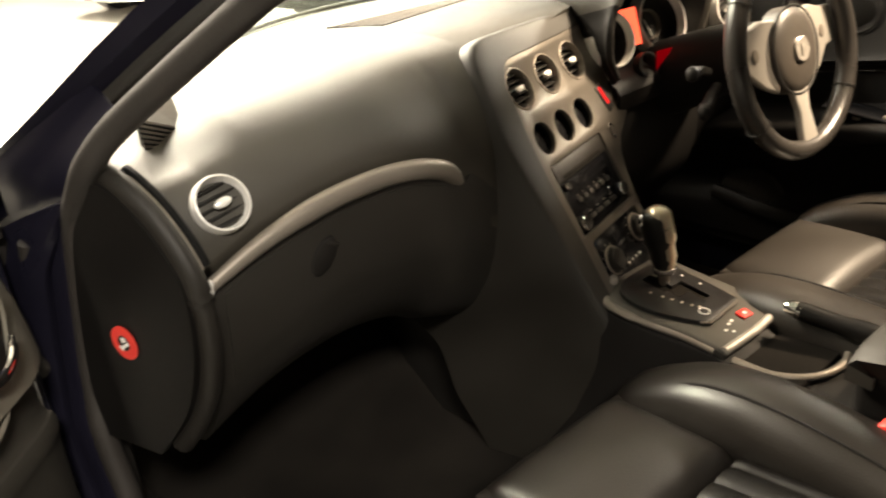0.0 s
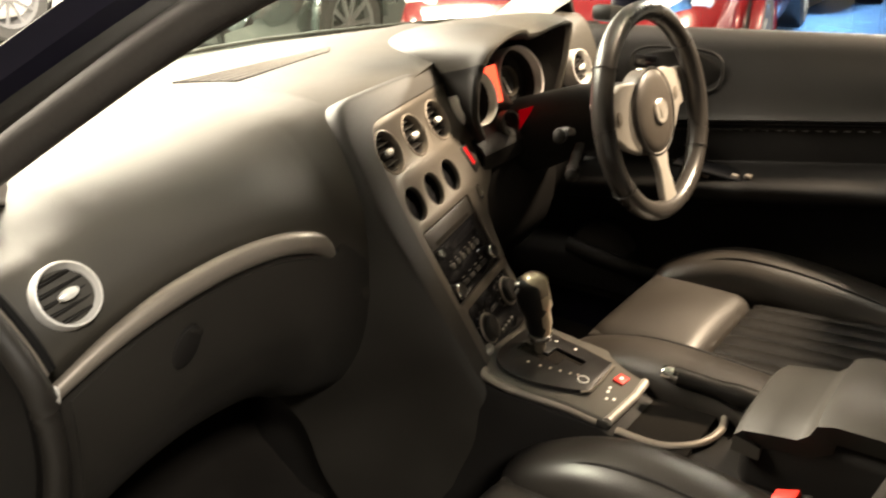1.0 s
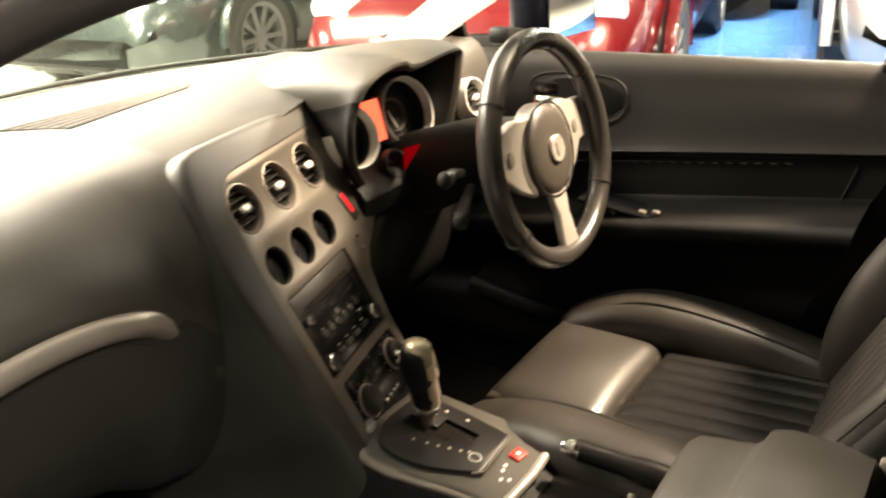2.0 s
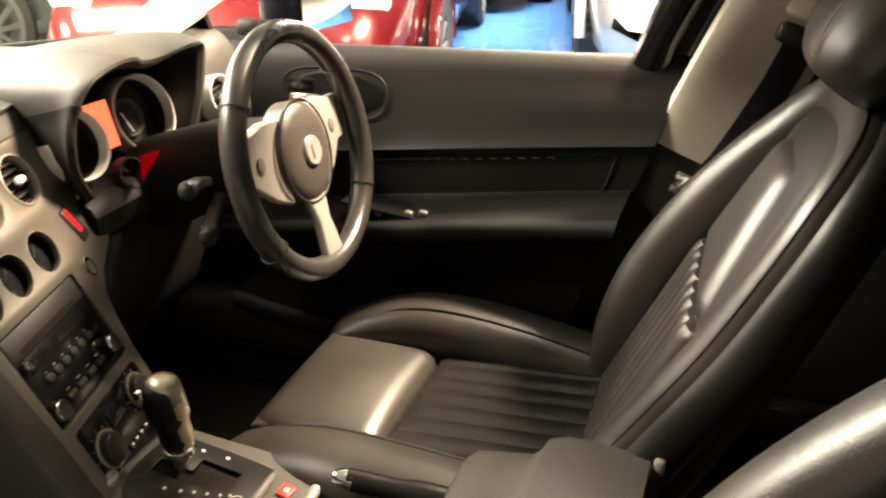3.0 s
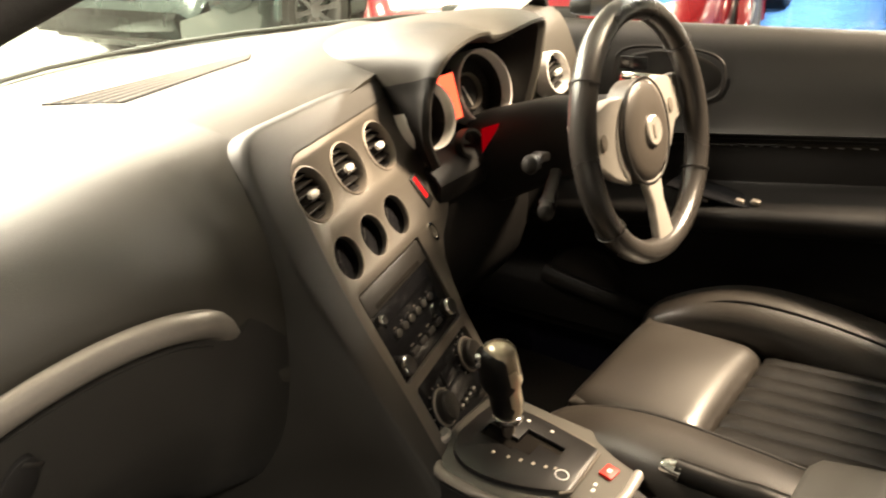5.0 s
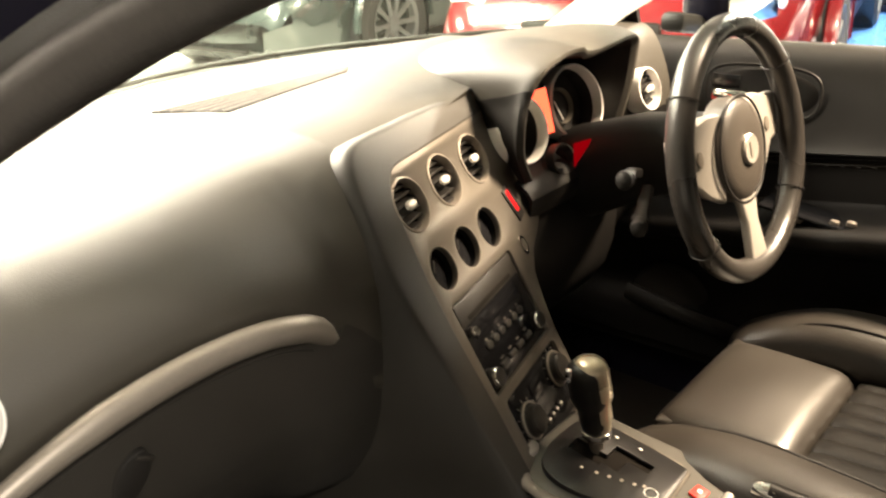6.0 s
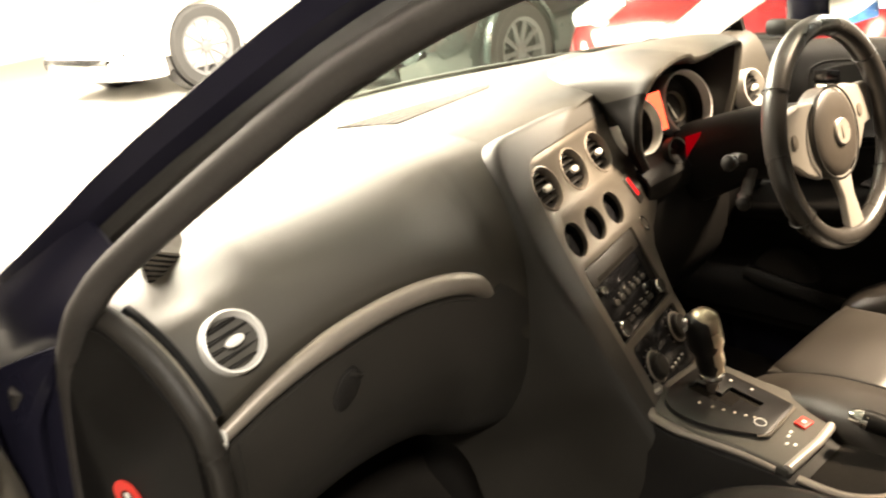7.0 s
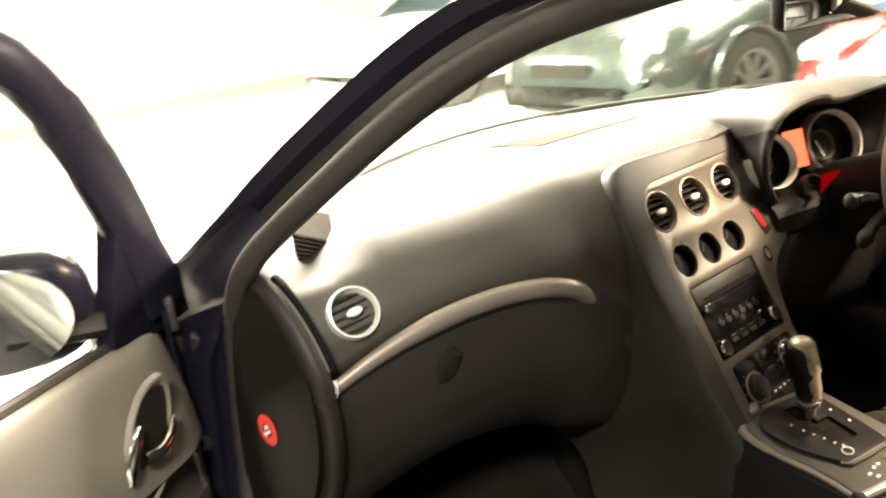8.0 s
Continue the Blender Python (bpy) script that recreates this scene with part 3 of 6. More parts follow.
def dashboard():
    d = thing("dashboard", "dark grey soft-touch car dashboard with silver trim", "dashboard", at=(0, 0.3, 0.5))
    # passenger pad, from the trim strip over the top to the windscreen
    def pad_row(x):
        z0 = float(np.interp(x, [-0.2, -0.185, -0.168, -0.152, -0.135, -0.08], [strip_z(-0.2), 0.775, 0.745, 0.715, 0.69, 0.66])) if x > -0.2 else strip_z(x)
        rise = max(z0, 0.75) - 0.81
        h = 0.922 + rise * 0.15 - z0
        raw = [(0.08, z0 - 0.03), (0.082, z0 - 0.004), (0.083, z0 + 0.1 * h), (0.089, z0 + 0.3 * h), (0.104, z0 + 0.54 * h), (0.128, z0 + 0.79 * h), (0.16, z0 + h), (0.195, 0.938), (0.25, 0.947), (0.33, 0.953), (0.43, 0.955)]
        raw[0] = (0.092 + 0.014 * min(1.0, max(0.0, (x + 0.2) / 0.04)), raw[0][1])
        dip = 0.024 * min(1.0, max(0.0, (-0.485 - x) / 0.07))
        raw = [(y, z - dip * min(1.0, max(0.0, (y - 0.12) / 0.05)) * min(1.0, max(0.0, (0.3 - y) / 0.06))) for y, z in raw]
        end = ws_y(x)
        raw = [(y, z) for y, z in raw if y < end - 0.03] + [(end - 0.02, 0.945), (end + 0.03, 0.925)]
        swell = min(1.0, max(0.0, (x + 0.25) / 0.12))
        swell = swell * swell * (3 - 2 * swell) * 0.027
        raw = [(y - swell * min(1.0, max(0.0, (z - z0 - 0.01) / 0.13)) * min(1.0, max(0.0, (0.32 - y) / 0.15)), z) for y, z in raw]
        return smooth_line([(0, y, z) for y, z in raw], 26)

    rows = []
    for k in range(57):
        x = -0.615 + 0.415 * k / 32 if k < 33 else -0.2 + 0.005 * (k - 32)
        row = []
        for p in pad_row(x):
            xx = x
            if x < -0.5:
                xx = x - 0.22 * max(0, min(p.y, 0.3) - 0.06) * (-0.5 - x) / 0.115
            row.append((xx, p.y, p.z))
        rows.append(row)
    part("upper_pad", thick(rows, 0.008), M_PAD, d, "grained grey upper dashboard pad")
    # middle and driver's top, behind the gauges
    rows = []
    for k in range(31):
        x = -0.081 + 0.741 * k / 30
        end = max(ws_y(x), 0.2)
        y0 = 0.185 + 0.25 * (min(x, 0.25) - 0.06)
        ys = [y0 - 0.02, y0, y0 + 0.025] + [y for y in (0.25, 0.33, 0.43) if y0 + 0.04 < y < end - 0.03]
        line = [(x, y, pad_z(y)) for y in ys] + [(x, max(ys[-1] + 0.02, end - 0.02), 0.945), (x, max(ys[-1] + 0.04, end + 0.03), 0.925)]
        rows.append(smooth_line(line, 18))
    part("top_pad", thick(rows, 0.008), M_PAD, d, "grained grey dashboard top")
    # driver's side face with the far vent
    rows, below = [], []
    for k in range(13):
        x = 0.515 + 0.165 * k / 12
        line = smooth_line([(x, 0.225, 0.947), (x, 0.185, 0.935), (x, 0.158, 0.88), (x, 0.148, 0.82), (x, 0.16, 0.72), (x, 0.21, 0.58)], 21)
        rows.append(line[:13])
        below.append(line[12:])
    # lower half of the same face, its shade put into the colour
    part("side_lower", thick(below, 0.008), M_DOORLOW, d, "lower dashboard beside the driver's door, blackened for shade")
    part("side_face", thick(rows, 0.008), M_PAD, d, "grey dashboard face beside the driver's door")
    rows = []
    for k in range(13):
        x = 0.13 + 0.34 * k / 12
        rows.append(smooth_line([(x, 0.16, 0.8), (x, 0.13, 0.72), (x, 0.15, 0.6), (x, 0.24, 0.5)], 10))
    # near-black colour keeps this panel looking unlit
    part("knee_panel", thick(rows, 0.008), M_DOORLOW, d, "black knee panel below the steering column, deepened for shade")
    # curved trim strip
    xs = [-0.617 + 0.437 * k / 40 for k in range(41)]
    path, rad = [], []
    for k, x in enumerate(xs):
        drop = 0.0 if x < -0.2 else (x + 0.2) * 0.35
        path.append((x, 0.066 + max(0, x + 0.25) * 0.25, strip_z(x) - 0.012 - drop * 0.1))
        w = min(1, 0.55 + k / 40 * 1.2) * (1 if k < 38 else (41 - k) / 3.4)
        rad.append((0.0125 * w, 0.0145 * w))
    strip = part("trim_strip", sweep(path, rad, 14), M_TRIM, d, "curved satin grey trim strip")
    part("end_cap", rbox(0.018, 0.028, 0.024, pose(-0.614, 0.06, 0.787, 0, 10, 20), 0.006), M_RING, strip, "bright end of the strip")
    # glovebox and lower dashboard
    rows = []
    for k in range(31):
        x = -0.612 + 0.53 * k / 30
        z0 = (strip_z(x) if x < -0.2 else strip_z(-0.2) - 0.3 * (x + 0.2)) - 0.02
        q = max(0.0, (x + 0.28) / 0.16)
        bend = 0.006 * min(1.0, q)
        more = min(1.0, max(0.0, (x + 0.19) / 0.06))
        rows.append(smooth_line([(x, 0.079 + bend + 0.022 * more, z0 + 0.03 * more), (x, 0.08 + bend + 0.003 * more, z0 - 0.012 + 0.012 * more), (x, 0.084 + bend, z0 - 0.05), (x, 0.098 + bend, z0 - 0.12), (x, 0.13 + bend, z0 - 0.19), (x, 0.2, z0 - 0.25), (x, 0.34, 0.5)], 16))
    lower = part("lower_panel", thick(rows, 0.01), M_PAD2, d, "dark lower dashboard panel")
    lid = []
    for k in range(21):
        x = -0.585 + 0.36 * k / 20
        z0 = strip_z(x) - 0.036
        lid.append(smooth_line([(x, 0.0745, z0), (x, 0.079, z0 - 0.045), (x, 0.091, z0 - 0.105), (x, 0.112, z0 - 0.15)], 10))
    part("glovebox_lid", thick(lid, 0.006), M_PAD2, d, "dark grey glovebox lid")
    spot = facing((-0.04, -0.985, -0.16), (-0.44, 0.0695, 0.757)) @ Matrix.Rotation(radians(-32), 4, "Z")
    leaf = [(0.016 * math.copysign(abs(math.cos(a)) ** 1.25, math.cos(a)), 0.028 * math.sin(a)) for a in [2 * math.pi * k / 28 for k in range(28)]]
    pull = part("glovebox_pull", prism(leaf, 0.008, spot @ pose(0, 0, 0.001), 0.0015), M_BLACK, d, "dark leaf-shaped glovebox pull")
    part("pull_lip", rbox(0.02, 0.006, 0.005, spot @ pose(0.004, 0.02, -0.0005), 0.002), M_LOWER, pull)
    # passenger end: rim, black cap and round warning label
    rim = smooth_line([(-0.65, 0.16, 0.915), (-0.645, 0.13, 0.905), (-0.634, 0.09, 0.87), (-0.626, 0.056, 0.82), (-0.622, 0.05, 0.77), (-0.622, 0.062, 0.7), (-0.628, 0.1, 0.62), (-0.64, 0.17, 0.54)], 36)
    part("end_rim", sweep(rim, (0.014, 0.016), 12), M_LOWER, d, "moulded rim at the dashboard's end")
    lip = [p + Vector((0.017, 0.004, 0.004)) for p in rim[3:17]]
    # dark tube drawn where only a shaded gap lies
    part("rim_lip", sweep(lip, (0.009, 0.012), 10), M_VOID, d, "strip painted as the shaded gap beside the rim")
    # thin bright tube painted in as the highlight on the rim's edge
    bead = [p + Vector((0.012, -0.009, 0.006)) for p in rim[3:17]]
    part("rim_bead", sweep(bead, (0.0012, 0.0012), 6), M_TRIM, d, "thin bright line drawn as the rim's highlight")
    rows = []
    for p in rim[2:]:
        far = max(p.y + 0.01, float(np.interp(p.z, [0.55, 0.621, 0.755, 0.853, 0.94], [0.29, 0.29, 0.262, 0.228, 0.16])))
        rows.append([(-0.634 - 0.27 * (p.y + f * (far - p.y) - 0.06), p.y + f * (far - p.y), p.z) for f in (0.0, 0.25, 0.5, 0.75, 1.0)])
    part("end_panel", thick(rows, 0.01), M_DOORLOW, d, "black fuse cover at the dashboard's end")
    spot = facing((-0.965, -0.26, 0), (-0.6765, 0.174, 0.706))
    tag = part("warning_label", lathe([(0.001, 0.001), (0.023, 0.001), (0.023, 0.0), (0.001, 0.0)], spot, 32), M_RED, d, "round red airbag warning label")
    part("label_disc", lathe([(0.001, 0.0012), (0.0105, 0.0012), (0.0105, 0.0)], spot @ pose(0, 0, 0.0006), 24), M_BLACK, tag)
    for px, py, sx, sy, rz in ((0.002, -0.003, 0.016, 0.004, 30), (0.001, 0.005, 0.007, 0.006, 10), (-0.005, -0.007, 0.007, 0.004, -20)):
        part("label_mark", rbox(sx, sy, 0.001, spot @ pose(px, py, 0.0022, 0, 0, rz), 0), M_WHITE, tag)
    # side and windscreen grilles
    def grille(name, quad, count, label, back=M_BLACK, bar=M_PAD, lift=0.0015, bar_w=0.0022):
        a, b, c, e = (Vector((*q, pad_z(q[1]) + lift) if len(q) == 2 else q) for q in quad)
        bm = bmesh.new()
        top = [bm.verts.new(p) for p in (a, b, c, e)]
        low = [bm.verts.new(p - Vector((0, -0.004, 0.03))) for p in (a, b, c, e)]
        bm.faces.new(top)
        bm.faces.new(low)
        for k in range(4):
            bm.faces.new((top[k], top[(k + 1) % 4], low[(k + 1) % 4], low[k]))
        g = part(name, bm, back, d, label, smooth=0)
        for k in range(count):
            f = (k + 0.5) / count
            p, q = a.lerp(e, f), b.lerp(c, f)
            part("slat", sweep([p, q], (bar_w, 0.0016), 6), bar, g)
        return g

    grille("demister_grille", [(-0.128, 0.445), (0.178, 0.405), (0.155, 0.385), (-0.075, 0.357)], 6, "long slotted windscreen demister grille", back=M_VOID, bar=M_PAD, bar_w=0.002, lift=0.002)
    # black bars on a grey back stand for the shaded slits
    grille("side_grille", [(-0.576, 0.219, 0.954), (-0.52, 0.219, 0.927), (-0.571, 0.205, 0.915), (-0.578, 0.206, 0.9165)], 6, "small striped demister grille at the corner", lift=0.0025, bar_w=0.0022, back=M_ARM, bar=M_VOID)
    grille("corner_panel", [(-0.555, 0.269, 0.978), (-0.501, 0.269, 0.955), (-0.519, 0.221, 0.927), (-0.575, 0.221, 0.954)], 0, "flat grey speaker panel at the corner", back=M_ARM, lift=0.0015)
    # vents at both ends
    air_vent(d, facing((-0.02, -0.86, 0.48), (-0.551, 0.101, 0.8585)), 0.0352, 5, 8, M_RING, 0.007, True)
    air_vent(d, facing((0.0, -0.95, 0.25), (0.556, 0.13, 0.868)), 0.035, 6, 10, M_RING, 0.006, True)
    return d


dash = dashboard()


def centre_stack(d):
    holes = []
    vents, dials = [-0.094, -0.0045, 0.084], [-0.0935, -0.0265, 0.041]
    for u in vents:
        holes.append(ring_points(u, 0.0474, 0.0355, 36))
    for u in dials:
        holes.append(ring_points(u, -0.0363, 0.0275, 32))
    holes.append(round_rect(-0.118, -0.2, 0.062, -0.076, 0.006))
    holes.append(round_rect(-0.108, -0.306, 0.06, -0.21, 0.008))
    out = [(-0.088, 0.0945), (0.18, 0.0945), (0.187, 0.089), (0.179, 0.06), (0.167, 0.03), (0.172, 0.008), (0.196, -0.02), (0.205, -0.04), (0.198, -0.06), (0.16, -0.084), (0.12, -0.102), (0.096, -0.125), (0.084, -0.16), (0.076, -0.2), (0.072, -0.31), (-0.125, -0.318), (-0.131, -0.28), (-0.132, -0.2), (-0.1365, -0.11), (-0.135, -0.04), (-0.129, 0.02), (-0.124, 0.05), (-0.115, 0.076), (-0.103, 0.089)]
    plate = part_of_mesh("centre_plate", sheet_cut(out, holes, 0.006, PLATE @ pose(0, 0, 0.003)), M_SILVER, d, "satin silver centre panel with round vents and dials")
    for u in vents:
        m = PLATE @ pose(u, 0.0474, 0.004)
        air_vent(d, m, 0.0352, 6, 0, M_TRIM, 0.0062)
    for u in dials:
        m = PLATE @ pose(u, -0.0363, 0.004) @ Matrix.Diagonal((1.12, 1.12, 1, 1))
        g = part("dial", lathe([(0.0232, 0.001), (0.0238, 0.0035), (0.0245, 0.0035), (0.025, 0.0)], m, 32, ends=False), M_TRIM, d, "round black dial in a silver ring")
        # wall painted unlit, as shade inside the dial
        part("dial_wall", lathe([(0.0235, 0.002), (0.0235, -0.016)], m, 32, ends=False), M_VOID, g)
        part("dial_face", lathe([(0.0235, -0.012), (0.001, -0.0125)], m, 32, ends=False), M_GLOSSBLACK, g)
        part("needle", rbox(0.0012, 0.014, 0.001, m @ pose(0.004, 0.004, -0.012, 0, 0, -40), 0), M_LOWER, g)
    hz = part("hazard_switch", rbox(0.022, 0.05, 0.006, PLATE @ pose(0.124, -0.034, 0.007, 0, 0, 14), 0.002), M_BLACK, d, "black hazard switch with a red glowing bar")
    part("switch_bar", rbox(0.0075, 0.033, 0.002, PLATE @ pose(0.121, -0.03, 0.0105, 0, 0, 14), 0.0008), M_REDGLOW, hz, "glowing red bar")
    part("key_slot", lathe([(0.008, 0.0), (0.0085, 0.004), (0.006, 0.004), (0.005, -0.004), (0.001, -0.004)], PLATE @ pose(0.098, -0.088, 0.006) @ Matrix.Diagonal((1, 1.6, 1, 1)), 20), M_CHROME, d, "small chrome socket")
    # radio
    radio = part("radio", rbox(0.178, 0.122, 0.02, PLATE @ pose(-0.028, -0.138, -0.0075), 0.003), M_GLOSSBLACK, d, "black car radio with silver knobs")
    part("radio_brow", rbox(0.17, 0.03, 0.006, PLATE @ pose(-0.028, -0.094, 0.003), 0.0025), M_LOWER, radio, "grey upper radio panel")
    part("disc_slot", rbox(0.128, 0.0055, 0.003, PLATE @ pose(-0.03, -0.103, 0.0055), 0.001), M_CARPET, radio, "narrow disc slot")
    part("radio_display", rbox(0.128, 0.019, 0.003, PLATE @ pose(-0.03, -0.122, 0.0035), 0.001), M_GLOSSBLACK, radio, "dark glossy display")
    for k in range(6):
        part("radio_button", lathe([(0.0058, 0.0), (0.0058, 0.003), (0.0045, 0.0038), (0.001, 0.0034)], PLATE @ pose(-0.078 + 0.0195 * k, -0.147, 0.003) @ Matrix.Diagonal((1.2, 0.85, 1, 1)), 16), M_PAD2, radio)
        part("button_mark", rbox(0.0045, 0.0016, 0.0008, PLATE @ pose(-0.078 + 0.0195 * k, -0.1395, 0.0034), 0), M_TRIM, radio)
    for u, v, r in ((-0.099, -0.181, 0.0125), (0.044, -0.176, 0.0115), (-0.1, -0.118, 0.006)):
        knob = part("radio_knob", lathe([(r, 0.0), (r, 0.008), (r * 0.86, 0.0105), (r * 0.6, 0.009), (0.001, 0.0088)], PLATE @ pose(u, v, 0.003), 24), M_LOWER, radio, "dark round radio knob")
        part("knob_ring", lathe([(r * 1.02, 0.0055), (r * 1.0, 0.0085), (r * 0.9, 0.0098), (r * 0.86, 0.009)], PLATE @ pose(u, v, 0.003), 24, ends=False), M_CHROME, knob, "bright edge of the knob")
    for k in range(4):
        part("radio_button", rbox(0.018, 0.007, 0.004, PLATE @ pose(-0.064 + 0.025 * k, -0.18, 0.004), 0.0015), M_PAD2, radio)
        part("button_mark", rbox(0.008, 0.0014, 0.0008, PLATE @ pose(-0.064 + 0.025 * k, -0.1715, 0.0034), 0), M_TRIM, radio)
    # heater controls
    heat = part("heater_panel", rbox(0.168, 0.096, 0.02, PLATE @ pose(-0.024, -0.258, -0.0075), 0.004), M_GLOSSBLACK, d, "black heater control panel with round knobs")
    for u, v in ((-0.072, -0.258), (0.034, -0.244)):
        k = part("heater_knob", lathe([(0.024, 0.0), (0.024, 0.003), (0.019, 0.005), (0.0185, 0.012), (0.016, 0.0145), (0.001, 0.0135)], PLATE @ pose(u, v, 0.003), 28), M_LOWER, heat)
        part("knob_ring", lathe([(0.0245, 0.003), (0.0235, 0.0045), (0.0215, 0.0045), (0.0215, 0.003)], PLATE @ pose(u, v, 0.003), 28, ends=False), M_TRIM, k)
        for q in range(9):
            a = radians(-120 + 30 * q)
            part("knob_mark", rbox(0.0012, 0.0035, 0.0008, PLATE @ pose(u + 0.0275 * math.sin(a), v + 0.0275 * math.cos(a), 0.0034, 0, 0, -math.degrees(a)), 0), M_TRIM, k)
    part("heater_display", rbox(0.044, 0.022, 0.003, PLATE @ pose(-0.021, -0.236, 0.0035), 0.001), M_GLOSSBLACK, heat)
    for k in range(4):
        part("heater_button", rbox(0.009, 0.008, 0.005, PLATE @ pose(-0.036 + 0.0135 * k, -0.281, 0.004), 0.002), M_PAD2, heat)
        part("button_mark", rbox(0.005, 0.0022, 0.0008, PLATE @ pose(-0.036 + 0.0135 * k, -0.279, 0.0068), 0), M_RING, heat)
    # soft surround of the plate, up its passenger side and over its top
    inner = smooth_line([(-0.12, -0.6, 0), (-0.122, -0.48, 0), (-0.124, -0.38, 0), (-0.131, -0.29, 0), (-0.132, -0.2, 0), (-0.1365, -0.11, 0), (-0.135, -0.03, 0), (-0.127, 0.04, 0), (-0.117, 0.076, 0), (-0.1, 0.092, 0), (-0.08, 0.0965, 0), (-0.03, 0.0965, 0), (0.05, 0.0965, 0), (0.12, 0.0965, 0), (0.2, 0.096, 0)], 90)
    outer = smooth_line([(-0.145, -0.6, 0), (-0.15, -0.48, 0), (-0.156, -0.38, 0), (-0.163, -0.28, 0), (-0.17, -0.2, 0), (-0.178, -0.11, 0), (-0.184, -0.02, 0), (-0.177, 0.05, 0), (-0.166, 0.098, 0), (-0.15, 0.127, 0), (-0.122, 0.139, 0), (-0.06, 0.138, 0), (0.04, 0.133, 0), (0.12, 0.128, 0), (0.2, 0.122, 0)], 90)
    rows = []
    for p, e in zip(inner, outer):
        o = (e - p).normalized()
        q = lambda a, g, h: PC + PU * (p.x + (e.x - p.x) * a + o.x * g) + PV * (p.y + (e.y - p.y) * a + o.y * g) + PN * h
        top = max(0.0, o.y)
        rows.append(smooth_line([q(0, -0.01, -0.002), q(0, -0.002, 0.0075), q(0.1, 0, 0.008), q(0.5, 0, 0.0065), q(0.88, 0, 0.0035), q(1, 0, -0.001), q(1, 0.004, -0.01), q(1, 0.009 - 0.006 * top, -0.03), q(1, 0.014 - 0.02 * top, -0.07), q(1, 0.018 - 0.05 * top, -0.2), q(1, 0.02 - 0.08 * top, -0.34)], 34))
    # the low part's shade is painted into the whole surround
    part("stack_surround", thick(rows, 0.004), M_SURR, d, "soft surround of the centre panel, darkened for shade")
    rows = []
    for k in range(18):
        v = 0.09 - 0.42 * k / 17
        right = float(np.interp(v, [-0.34, -0.2, -0.12, -0.1, -0.045, -0.02, 0.02, 0.09], [0.072, 0.076, 0.098, 0.123, 0.203, 0.196, 0.168, 0.185]))
        a = PC + PU * (right - 0.004) + PV * v
        rows.append([a, a + PU * 0.008 - PN * 0.006, a + Vector((0.03, 0.1, 0)), a + Vector((0.035, 0.3, -0.02))])
    # shade beside the column is painted into this side
    part("stack_side", thick(rows, 0.006), M_DOORLOW, d, "driver's side of the centre stack, blackened for shade")


centre_stack(dash)


